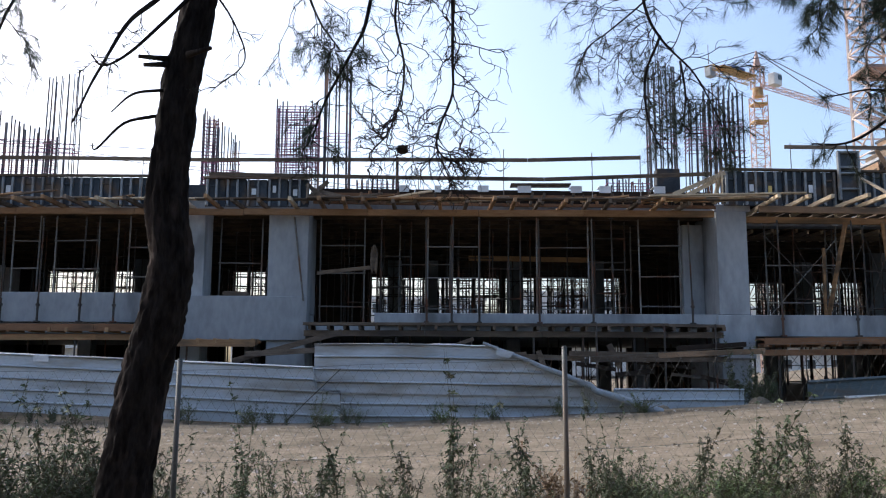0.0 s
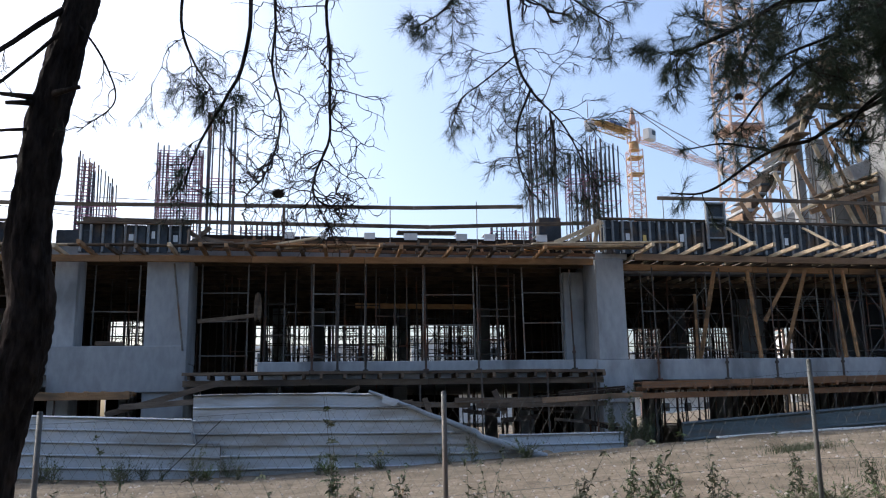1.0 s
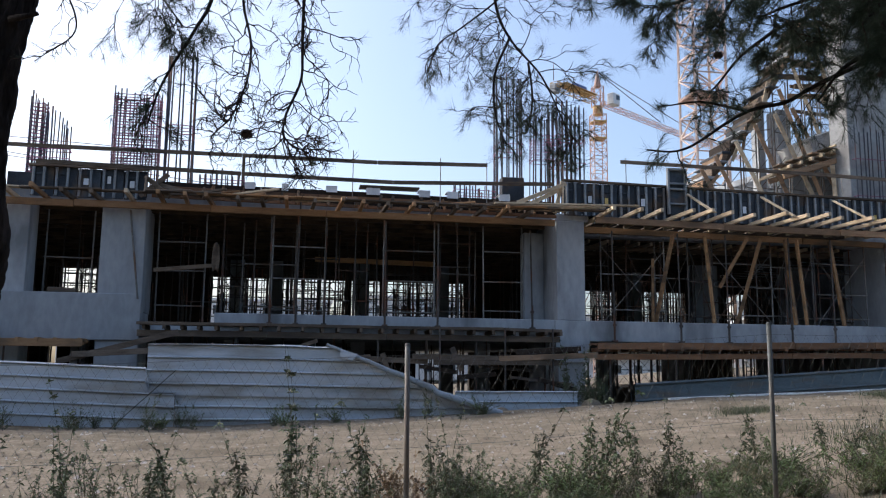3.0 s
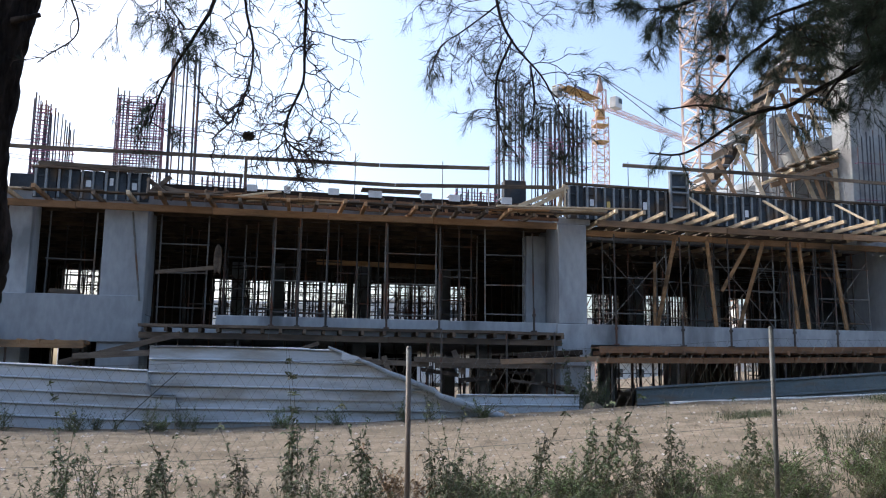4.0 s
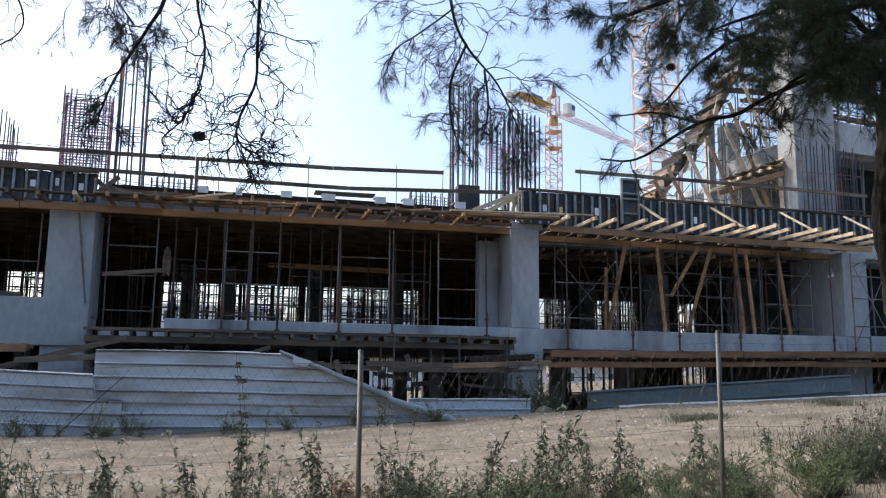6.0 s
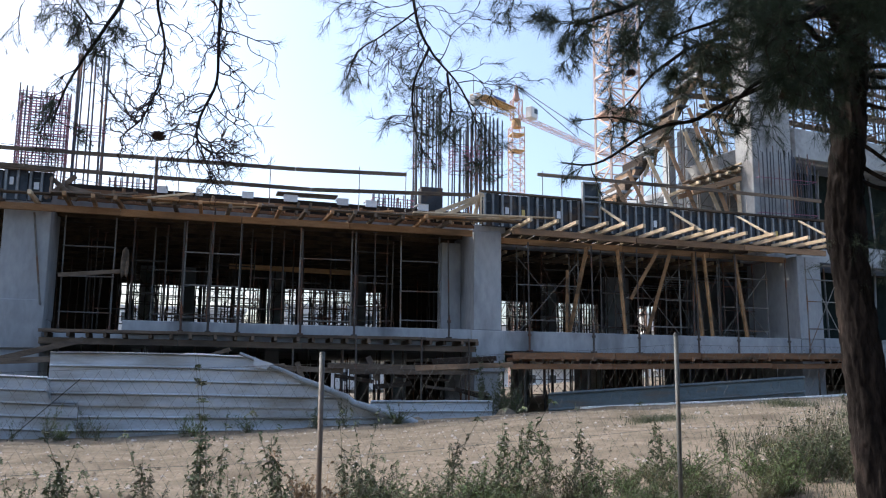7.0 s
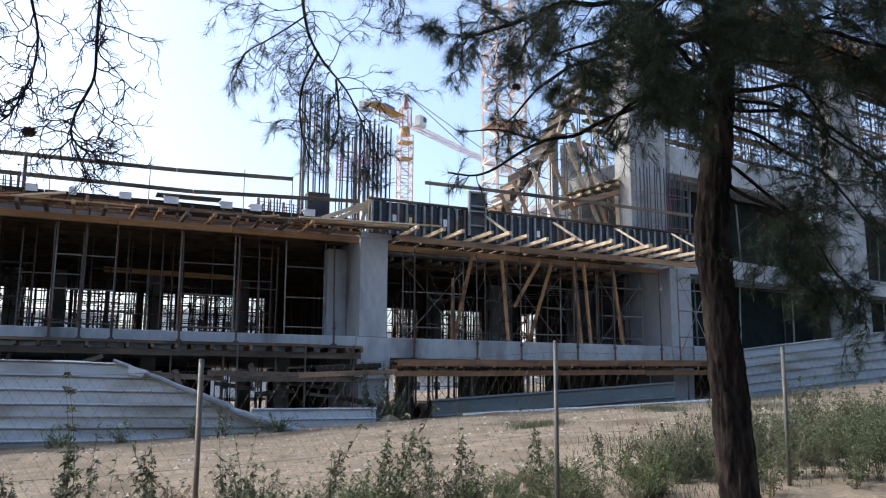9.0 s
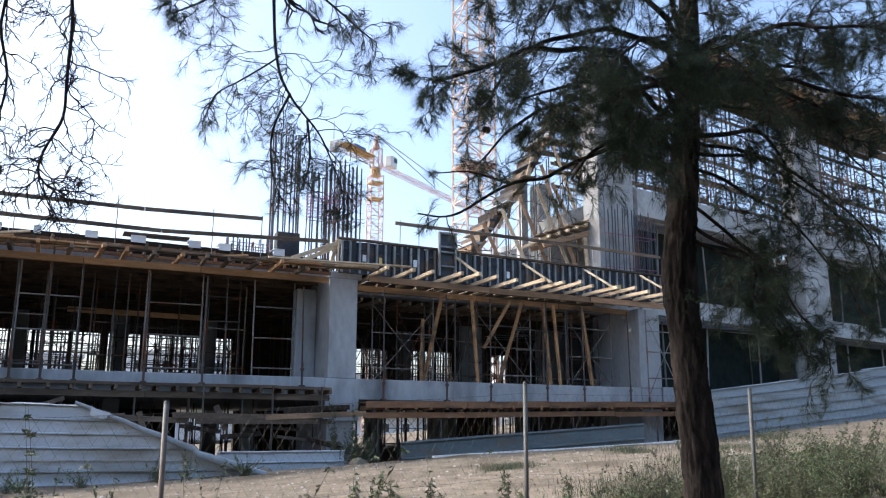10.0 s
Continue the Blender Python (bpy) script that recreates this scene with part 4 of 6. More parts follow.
low_sheet = thing("low_metal_sheet", (6.4, 23.9, 0.3), "low ribbed grey sheet closing the foot of the bay", "metal sheet", "site hoardings")
thick(part("sheet", b, ZINC, low_sheet))
for x in (4.9, 6.6, 8.2):
    part("stake", Mesh().box((x - 0.02, 23.95, 0.1), (x + 0.02, 24.0, 1.0), None, 0.004), PROP, low_sheet)
dark = thing("dark_metal_sheet", (15, 25.4, 0.8), "long dull blue-grey sheet with a bent lip, leaning", "metal sheet", "site hoardings")
thick(part("sheet", ribbed(10.5, 20.0, lambda x: 1.28 + 0.066 * (x - 10.5), lambda x: 0.3 + 0.066 * (x - 10.5), 24.75, 2, rib=0.07), ZINC_DULL, dark))
for x in (11.0, 13.2, 15.6, 17.8, 19.6):
    part("stake", Mesh().box((x - 0.02, 24.82, 0.3), (x + 0.02, 24.87, 1.2 + 0.066 * (x - 10.5)), None, 0.004), PROP, dark)
for x0, x1, y0, y1 in ((10.8, 14.9, 23.0, 23.3), (14.4, 18.6, 23.25, 23.6), (18.2, 21.6, 23.55, 24.0)):
    timber("white_profile", (x0, y0, ground_z(x0, y0) + 0.06), (x1, y1, ground_z(x1, y1) + 0.07), 0.2, 0.06, WHITE, "long white metal profile lying on the dirt", "profile", "white profiles")
far_hoard = thing("metal_hoarding", (27, 24.3, 1.8), "ribbed grey sheet hoarding on the rising ground", "hoarding", "site hoardings")
for x0, x1, y, dz in ((22.5, 26.9, 24.0, 0), (26.85, 31.2, 24.05, 0), (31.1, 36, 24.3, 0.06), (35.9, 41, 24.3, 0.06)):
    thick(part("sheet", ribbed(x0, x1, lambda x: 3.12 + 0.117 * (x - 22.5) + dz, lambda x: 1.25 + 0.088 * (x - 22.5), y, 6, rib=0.1), ZINC_DARKER, far_hoard))
for x in (22.7, 26.8, 31.0, 35.8):
    part("post", Mesh().box((x - 0.03, 24.4, 0.8), (x + 0.03, 24.46, 3.0 + 0.117 * (x - 22.5)), None, 0.005), PROP, far_hoard)
solo("orange_pole", Mesh().tube((22.25, 24.8, 1.0), (22.2, 24.85, 3.1), 0.09, 0.08, n=9), TIMBER, "orange-brown round timber pole at the end of the deck", "pole")

# ---- chain-link fence ----
fence = thing("chain_link_fence", (0.96, 7.0, 0.1), "sagging chain-link fence on grey steel posts", "fence")
for x, top, lean in ((-8.6, 1.62, 0.02), (-5.45, 1.65, -0.02), (-2.24, 1.68, -0.01), (0.96, 1.80, 0.01), (4.25, 2.04, -0.005), (7.14, 2.05, -0.02), (10.3, 2.3, 0.02), (13.5, 2.55, 0.0)):
    g = ground_z(x, 7.0) - 0.25
    post = part("fence_post", Mesh().tube((x + lean, 7.0, g), (x, 7.0, top), 0.022, n=12), POST, fence, smooth=True)
    part("post_cap", Mesh().tube((x, 7.0, top + 0.001), (x, 7.0, top + 0.02), 0.025, 0.016, n=12), POST, post)
FENCE_TOP = ((-8.6, 1.55), (-5.45, 1.57), (-2.24, 1.60), (0.96, 1.72), (4.25, 1.95), (7.14, 1.97), (10.3, 2.2), (13.5, 2.45))
b = Mesh()
x = -9.5
while x < 13.5:
    for s in (1, -1):
        z0 = lerp(x, NEAR) + 0.03
        h = lerp(x, FENCE_TOP) - z0
        prev = None
        for k in range(7):
            t = k / 6
            xx = x + s * h * 0.62 * t
            p = Vector((xx, 6.97 + 0.03 * noise.noise(Vector((xx * 1.2, z0 + h * t, 3))) + 0.003 * s, z0 + (lerp(xx, FENCE_TOP) - z0) * t + 0.012 * noise.noise(Vector((xx * 2, t * 3, 1)))))
            if prev:
                b.tube(prev, p, 0.0010, n=3)
            prev = p
    x += 0.098
part("mesh_wire", b, WIRE, fence, kind="stuff")
for off in (0.0, -0.75):
    pts = [(x, 6.965, lerp(x, FENCE_TOP) + off * 1.0 - 0.01 * (k % 2)) for k, x in enumerate([-8.6 + 0.8 * i for i in range(28)])]
    part("line_wire", Mesh().path(pts, [0.002] * len(pts), 4), WIRE, fence)

# ---- wing beyond, turned a little away ----
W0, WA = Vector((23.0, 28.0, 0)), 10.0
WM = Matrix.Translation(W0) @ pose(0, 0, 0, 0, 0, WA)
wing = thing("stadium_wing", (23, 28, 1.2), "taller unfinished concrete wing with bright beams and dark openings", "building")


def wblock(name, lo, hi, material=CONCRETE_PALE, parent=None, c=0.02, label=""):
    return part(name, Mesh().box(lo, hi, WM, c), material, parent or wing, label)


for s0, s1, z0, zt in ((-2.6, -0.45, 6.32, 17.4), (12.3, 14.6, 0.8, 17.6), (26.5, 29, 0.8, 17.6)):
    wblock("column", (s0, 0, z0), (s1, 0.9, zt))
for s0, s1 in ((-0.08, 12.28), (14.62, 26.48)):
    wblock("parapet_beam", (s0, 0.1, 6.5), (s1, 0.5, 7.32))
    wblock("parapet_beam", (s0, 0.1, 10.78), (s1, 0.5, 12.0))
    wblock("floor_slab", (s0, 0.52, 6.45), (s1, 12, 6.8), CONCRETE)
    wblock("floor_slab", (s0, 0.52, 10.7), (s1, 12, 11.0), CONCRETE)
    wblock("back_wall", (s0, 6.5, 1.0), (s1, 6.9, 6.44), CONCRETE)
    wblock("back_wall", (s0, 6.5, 6.81), (s1, 6.9, 10.69), CONCRETE)
wblock("column", (15.5, 2.2, 1.0), (16.5, 3.2, 6.44))
wblock("column", (5.0, 2.6, 1.0), (6.2, 3.6, 6.44))
# nets across the openings, coloured near black to carry the shade inside
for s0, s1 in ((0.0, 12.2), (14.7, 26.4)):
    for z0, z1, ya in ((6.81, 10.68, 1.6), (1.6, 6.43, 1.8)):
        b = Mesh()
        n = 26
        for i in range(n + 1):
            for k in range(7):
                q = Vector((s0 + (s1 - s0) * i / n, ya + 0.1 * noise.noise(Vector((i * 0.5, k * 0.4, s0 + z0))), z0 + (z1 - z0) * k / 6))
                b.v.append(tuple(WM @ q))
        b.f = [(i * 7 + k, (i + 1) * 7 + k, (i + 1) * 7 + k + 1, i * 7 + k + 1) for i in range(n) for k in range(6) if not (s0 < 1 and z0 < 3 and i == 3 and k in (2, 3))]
        solo("debris_net", b, NET, "near-black green net carrying the shade of the wing's opening", "net", "debris nets", smooth=True)
for s in (2.2, 5.4, 9.4, 17.6, 21.3):
    for z0, z1 in ((6.81, 10.69), (1.5, 6.44)):
        bb = Mesh().tube(WM @ Vector((s + rnd(-0.4, 0.4), 1.0, z0)), WM @ Vector((s, 1.0, z1)), 0.045, n=7)
        solo("steel_prop", bb, TUBE, "pale steel prop in the wing's opening", "prop", "steel props")
# timber deck on top of the wing, on many shores
deck = thing("roof_formwork", tuple(W0 + Vector((12, 2, 17.6))), "deep brown timber formwork deck on top of the wing", "formwork")
for s in range(6, 27, 3):
    part("deck_panel", Mesh().box((s - 2.3 + 0.01, -0.9, 19.2), (s + 0.68, 2.4, 19.32), WM), PLY_SHADE, deck)
    for k, (y, z, h, mt) in enumerate(((-0.8, 18.95, 0.35, TIMBER), (0.6, 18.6, 0.35, OLD_TIMBER), (2.2, 18.6, 0.35, OLD_TIMBER), (0.5, 17.9, 0.45, OLD_TIMBER))):
        part("deck_beam", Mesh().box((s - 2.3 + 0.01, y, z), (s + 0.68, y + 0.14, z + h), WM, 0.01), mt, deck)
for k in range(35):
    s = 3.8 + 0.66 * k
    part("deck_joist", Mesh().box((s, -1.5 + rnd(-0.3, 0.2), 19.05), (s + 0.1, 2.4, 19.18), WM, 0.01), random.choice((OLD_TIMBER, TIMBER)), deck)
    part("rim_board", Mesh().box((s, -1.0, 19.33), (s + 0.6, -0.94, 19.75 + rnd(-0.05, 0.1)), WM, 0.01), random.choice((FORM_RIB, OLD_TIMBER, BATTEN)), deck)


def shore_tower(s, y, z0, z1):
    ob = thing("shore_tower", tuple(WM @ Vector((s, y, z0))), "light steel shoring tower with many bars and braces", "shoring tower", "shoring towers")
    at = lambda a, c, z: WM @ Vector((s + a, y + c, z))
    for a in (0, 1.3):
        for c in (0, 1.1):
            part("leg", Mesh().tube(at(a, c, z0), at(a, c, z1), 0.035, n=6), PROP, ob)
    z = z0 + 0.5
    while z < z1:
        for p0, p1 in ((at(0, 0, z), at(1.3, 0, z)), (at(0, 1.1, z), at(1.3, 1.1, z)), (at(0, 0, z), at(0, 1.1, z))):
            part("bar", Mesh().tube(p0, p1, 0.026, n=5), PROP, ob)
        if z + 1.3 < z1:
            part("brace", Mesh().tube(at(0, 0, z), at(1.3, 0, z + 1.2), 0.018, n=5), PROP, ob)
            part("brace", Mesh().tube(at(1.3, 1.1, z), at(0, 1.1, z + 1.2), 0.018, n=5), PROP, ob)
        z += 0.75
    return ob


for k in range(13):
    s = 0.2 + 2.05 * k
    if not 11.2 < s < 14.8:
        shore_tower(s + rnd(-0.2, 0.2), 1.2 + rnd(-0.3, 0.3), 11.0, 18.6)
        shore_tower(s + 0.9 + rnd(-0.2, 0.2), 4.2 + rnd(-0.3, 0.3), 11.0, 18.6)
for z in (13.4, 14.6, 15.8, 17.0):
    for y in (0.8, 3.0, 5.5):
        bb = Mesh().beam(WM @ Vector((-0.05, y, z + rnd(-0.1, 0.1))), WM @ Vector((12.2, y, z + rnd(-0.1, 0.1))), 0.06, 0.16)
        solo("shore_beam", bb, OLD_TIMBER, "brown timber beam tied across the shoring", "beam", "shore beams")
        bb = Mesh().beam(WM @ Vector((14.7, y, z + rnd(-0.1, 0.1))), WM @ Vector((26.4, y, z + rnd(-0.1, 0.1))), 0.06, 0.16)
        solo("shore_beam", bb, OLD_TIMBER, "brown timber beam tied across the shoring", "beam", "shore beams")

# ---- raking stand between the two buildings ----
raker = thing("raking_stand", (19, 30, 6.9), "sloping stand under construction with stepped forms and timber struts", "stand")
RAKE = ((15.4, 8.6), (15.77, 9.08), (17.79, 11.55), (18.98, 13.53), (20.4, 15.9))
for y in (30.0, 31.2):
    for (xa, za), (xb, zb) in zip(RAKE, RAKE[1:]):
        part("raking_beam", Mesh().beam((xa, y, za - 0.25), (xb, y, zb - 0.25), 0.16, 0.24, 0.02), OLD_TIMBER, raker)
mix = (OLD_TIMBER, OLD_TIMBER, WORN_TIMBER, PLY_SHADE, FORM_RIB, FORM_FACE, CONCRETE)
for k in range(13):
    x = 15.5 + 4.7 * k / 12 + rnd(-0.06, 0.06)
    z = lerp(x, RAKE) + rnd(-0.05, 0.05)
    part("step_form", Mesh().box((x - 0.16, 29.7 + rnd(-0.3, 0.2), z), (x + rnd(0.2, 0.5), 31.6, z + rnd(0.04, 0.12)), None, 0.01), random.choice(mix), raker)
    part("step_riser", Mesh().box((x + 0.2, 29.8, z + 0.125), (x + 0.24, 31.5, z + rnd(0.3, 0.6)), None, 0.01), random.choice(mix), raker)
    part("step_cleat", Mesh().beam((x + rnd(-0.4, 0.0), 29.82, z - rnd(0.3, 0.8)), (x + rnd(0.0, 0.5), 29.82, z + rnd(0.1, 0.4)), 0.05, rnd(0.08, 0.2)), random.choice((OLD_TIMBER, WORN_TIMBER, BATTEN)), raker)
part("shaft", Mesh().box((19.73, 31.0, 6.9), (20.32, 31.8, 12.6), None, 0.03), CONCRETE, raker)
part("shaft", Mesh().box((19.1, 31.4, 6.9), (19.4, 32.0, 13.0), None, 0.03), CONCRETE, raker)
slab = Matrix.Translation((19.9, 28.9, 10.2)) @ pose(0, 0, 0, 0, -19, 0)
part("sloping_slab", Mesh().box((0, 0, 0), (2.5, 2.2, 0.62), slab, 0.03), CONCRETE_PALE, raker)
for k in range(6):
    x, z = 17.95 + 0.46 * k, 9.45 + 0.17 * k
    part("slab_board", Mesh().beam((x, 28.35 + rnd(-0.1, 0.1), z), (x + 1.05 + 0.1 * k, 28.4, z + 0.02), 0.5, 0.06), random.choice((OLD_TIMBER, WORN_TIMBER, BATTEN)), raker)
    part("slab_joist", Mesh().beam((x + 0.3, 27.9, z - 0.12), (x + 0.5, 30.4, z - 0.10), 0.09, 0.12), BATTEN, raker)
for y in (28.2, 29.2):
    part("slab_bearer", Mesh().beam((18.1, y, 9.0), (21.4, y, 10.05), 0.1, 0.2), WORN_TIMBER, raker)
for p0, p1 in (((20.3, 28.4, 7.0), (18.85, 29.4, 12.85)), ((21.25, 28.4, 7.0), (19.65, 29.6, 13.9)), ((20.2, 28.6, 7.0), (18.5, 29.2, 11.75)), ((18.3, 28.8, 7.0), (16.9, 29.4, 10.6)), ((19.3, 28.8, 7.0), (17.75, 29.4, 11.3)), ((17.1, 28.8, 7.0), (16.0, 29.4, 9.95)), ((21.5, 28.6, 7.0), (19.45, 29.5, 12.15)), ((16.4, 28.8, 7.0), (15.4, 29.4, 9.4)), ((20.9, 28.1, 7.0), (20.9, 28.15, 9.7)), ((20.2, 28.1, 7.0), (20.15, 28.15, 9.5)), ((21.6, 29.6, 12.2), (20.6, 29.9, 15.6)), ((20.9, 29.7, 12.8), (22.1, 29.9, 11.2))):
    part("timber_strut", Mesh().beam(p0, p1, 0.09, 0.15), random.choice((BATTEN, BATTEN, WORN_TIMBER)), raker, "pale raking timber strut")
for z in (12.85, 13.3, 14.2, 15.1, 16.0):
    part("cross_board", Mesh().beam((20.3 + rnd(-0.8, 0.1), 30.1, z), (22.4, 30.1, z + rnd(-0.05, 0.2)), 0.1, 0.2), random.choice((OLD_TIMBER, WORN_TIMBER)), raker)
for k in range(9):
    x = 16.5 + 0.72 * k
    shore = thing("shore_tower", (x, 30.6, 6.9), "light steel shoring tower with many bars and braces", "shoring tower", "shoring towers")
    zt = 8.6 + 1.5 * (x - 16.0)
    zt = min(zt, 16.4)
    for dx in (0, 0.6):
        part("leg", Mesh().tube((x + dx, 30.7, 6.9), (x + dx, 30.7, zt), 0.03, n=6), TUBE, shore)
    z = 7.5
    while z < zt:
        part("bar", Mesh().tube((x, 30.68, z), (x + 0.6, 30.68, z + rnd(-0.1, 0.1)), 0.022, n=5), TUBE, shore)
        part("brace", Mesh().tube((x, 30.66, z), (x + 0.6, 30.66, z + 0.7), 0.015, n=5), TUBE, shore)
        z += 0.8
for z, x0 in ((13.6, 19.2), (14.8, 19.8), (16.0, 20.4)):
    timber("shore_beam", (x0, 29.9, z), (23.0, 29.9, z + 0.05), 0.08, 0.22, OLD_TIMBER, "brown timber beam tied across the shoring", "beam", "shore beams")

for x, y, w, h in ((5.35, 22.9, 0.9, 0.16), (8.6, 23.4, 0.7, 0.22), (5.9, 23.2, 0.5, 0.12)):
    b = Mesh()
    g = ground_z(x, y)
    ring = []
    for k in range(24):
        a = 2 * math.pi * k / 24
        r = w * (0.5 + 0.25 * noise.noise(Vector((math.cos(a) * 2, math.sin(a) * 2, x))))
        ring.append((x + r * math.cos(a), y + 0.6 * r * math.sin(a), g - 0.05))
    mid = [(x + (p[0] - x) * 0.55, y + (p[1] - y) * 0.55, g + h * (0.7 + 0.5 * noise.noise(Vector((p[0] * 4, p[1] * 4, 1))))) for p in ring]
    b.add(ring + mid + [(x, y, g + h)], [(k, (k + 1) % 24, 24 + (k + 1) % 24, 24 + k) for k in range(24)] + [(24 + k, 24 + (k + 1) % 24, 48) for k in range(24)])
    solo("dirt_heap", b, DIRT, "small heap of loose brown dirt and roots", "heap", "dirt heaps", smooth=True)

# ---- cranes ----
def lattice(b, p0, p1, w, h, step, r, up=(0, 0, 1)):
    """Square lattice girder from p0 to p1: four chords, posts and diagonals."""
    p0, p1 = Vector(p0), Vector(p1)
    d = (p1 - p0)
    n = max(1, round(d.length / step))
    u = d.normalized()
    a = u.cross(Vector(up)).normalized() * w / 2
    c = a.cross(u).normalized() * h / 2
    cs = [a + c, a - c, -a - c, -a + c]
    for k in cs:
        b.tube(p0 + k, p1 + k, r, n=5)
    for i in range(n + 1):
        q = p0 + d * i / n
        for j in range(4):
            b.tube(q + cs[j], q + cs[(j + 1) % 4], r * 0.6, n=4)
            if i < n:
                q2 = p0 + d * (i + 1) / n
                s, e = (j, (j + 1) % 4) if i % 2 else ((j + 1) % 4, j)
                b.tube(q + cs[s], q2 + cs[e], r * 0.6, n=4)
    return b


def mast(parent, x, y, z0, z1, w, section, material, r):
    z = z0
    while z < z1 - 0.1:
        ze = min(z1, z + section)
        part("mast_section", lattice(Mesh(), (x, y, z), (x, y, ze - 0.02), w, w, w * 0.6, r, (0, 1, 0)), material, parent, kind="stuff")
        z = ze


crane = thing("tower_crane", (34.8, 90.9, 0), "yellow and white tower crane with a long lattice jib", "crane")
mast(crane, 34.8, 90.9, 0, 31.6, 1.5, 5.3, RED_WHITE, 0.065)
J = Vector((0.825, 0.565, 0))
N = Vector((-J.y, J.x, 0))
C0 = Vector((34.8, 90.9, 33.2))
part("slewing_ring", Mesh().tube((34.8, 90.9, 31.6), (34.8, 90.9, 32.6), 0.6, 0.55, n=16), YELLOW, crane)
for z in (28.6, 30.6):
    part("collar", Mesh().box((33.98, 90.08, z), (35.62, 91.72, z + 0.18), None, 0.05), YELLOW, crane)
part("tower_head", lattice(Mesh(), (34.8, 90.9, 32.6), (34.8, 90.9, 35.0), 1.1, 1.1, 1.0, 0.08, (0, 1, 0)).tube((34.8, 90.9, 35), (34.8, 90.9, 37.0), 0.5, 0.1, n=4), RED_WHITE, crane, kind="stuff")
part("jib", lattice(Mesh(), C0 + J * 1.0, C0 + J * 38, 0.6, 0.5, 1.2, 0.045), RED_WHITE, crane, kind="stuff")
part("counter_jib", lattice(Mesh(), C0 - J * 1.0, C0 - J * 8.4, 1.0, 0.6, 1.2, 0.06), YELLOW, crane, kind="stuff")
bx = Matrix.LocRotScale(C0, Euler((0, 0, math.atan2(J.y, J.x))), None)
part("counterweight", Mesh().box((-8.6, -0.4, -0.95), (-7.7, 0.4, 0.1), bx, 0.08), CONCRETE, crane, "grey concrete counterweight block")
part("winch_house", Mesh().box((-5.0, -0.5, 0.5), (-2.8, 0.5, 1.0), bx, 0.05), BLUE, crane)
part("cab", Mesh().box((0.9, -1.6, -0.3), (2.3, -0.7, 1.1), bx, 0.08), WHITE, crane, "white operator's cab")
part("cab_window", Mesh().box((1.5, -1.63, 0.3), (2.2, -1.605, 0.9), bx), DARK_GLASS, crane)
part("walkway", Mesh().box((-7.0, -0.75, 0.46), (-1.0, 0.75, 0.5), bx), YELLOW, crane)
top = Vector((34.8, 90.9, 36.9))
for e in (C0 - J * 7.6 + Vector((0, 0, 0.6)), C0 + J * 14 + Vector((0, 0, 0.6)), C0 + J * 27 + Vector((0, 0, 0.6))):
    part("tie_rod", Mesh().tube(top, e, 0.05, n=4), PROP, crane)
part("flag_pole", Mesh().tube(C0 - J * 8.4 + Vector((0, 0, 0.5)), C0 - J * 8.4 + Vector((0, 0, 2.6)), 0.05, 0.03, n=5), PROP, crane)
near_crane = thing("tower_crane", (23.85, 45.0, 0.0), "tall pink and white lattice crane mast rising through the building", "crane")
mast(near_crane, 23.85, 45.0, 0.0, 36.0, 2.0, 6.0, MAST_PALE, 0.085)
for z in (17.8,):
    part("tie_collar", Mesh().box((22.75, 43.9, z), (24.95, 46.1, z + 0.14), None, 0.04), RED_WHITE, near_crane)

# ---- overhead cables ----
for z0, z1 in ((20.69, 15.54), (20.48, 15.24), (20.14, 18.05)):
    pts = [(-44 + 40 * t, 66, z0 + (z1 - z0) * t - 0.25 * math.sin(math.pi * t)) for t in [k / 12 for k in range(13)]]
    solo("overhead_cable", Mesh().path(pts, [0.03] * 13, 4), PROP, "thin dark overhead cable sagging across the sky", "cable", "overhead cables")
for x, z in ((-44.05, 20.99), (-4, 18.25)):
    solo("cable_pole", Mesh().tube((x, 66.0, -0.2), (x, 66.0, z), 0.18, 0.12, n=10), OLD_TIMBER, "tall wooden pole carrying the cables", "pole", "cable poles")

# ---- far houses seen through the open storeys ----
def house(x, y, w, d, h, floors):
    ob = thing("apartment_house", (x, y, 0), "pale plastered apartment house far behind the site", "house", "far houses")
    part("wall", Mesh().box((x - w / 2, y, -0.2), (x + w / 2, y + d, h), None, 0.05), RENDER_WALL, ob)
    part("roof", Mesh().box((x - w / 2 - 0.3, y - 0.3, h + 0.004), (x + w / 2 + 0.3, y + d + 0.3, h + 0.35), None, 0.05), RENDER_WALL, ob)
    n = int(w / 2.6)
    for fl in range(floors):
        z = 1.0 + fl * h / floors
        part("balcony", Mesh().box((x - w / 2 + 0.4, y - 1.3, z - 0.5), (x + w / 2 - 0.4, y - 0.005, z - 0.35), None, 0.02).box((x - w / 2 + 0.4, y - 1.3, z - 0.34), (x + w / 2 - 0.4, y - 1.25, z + 0.5)), RENDER_WALL, ob)
        for k in range(n):
            xw = x - w / 2 + (k + 0.5) * w / n
            win = part("window", Mesh().box((xw - 0.6, y - 0.06, z + 0.1), (xw + 0.6, y - 0.004, z + 1.7), None, 0.02), WHITE, ob)
            part("pane", Mesh().box((xw - 0.5, y - 0.09, z + 0.2), (xw + 0.5, y - 0.064, z + 1.6)), DARK_GLASS, win)


for x, y, w, h, fl in ((-2.5, 98, 14, 9.2, 3), (17, 104, 15, 10.5, 3), (-42, 96, 16, 8.6, 3), (45, 108, 18, 9.0, 3), (66, 104, 14, 11.0, 4), (-22, 110, 12, 8.0, 3)):
    house(x, y, w, 10, h, fl)


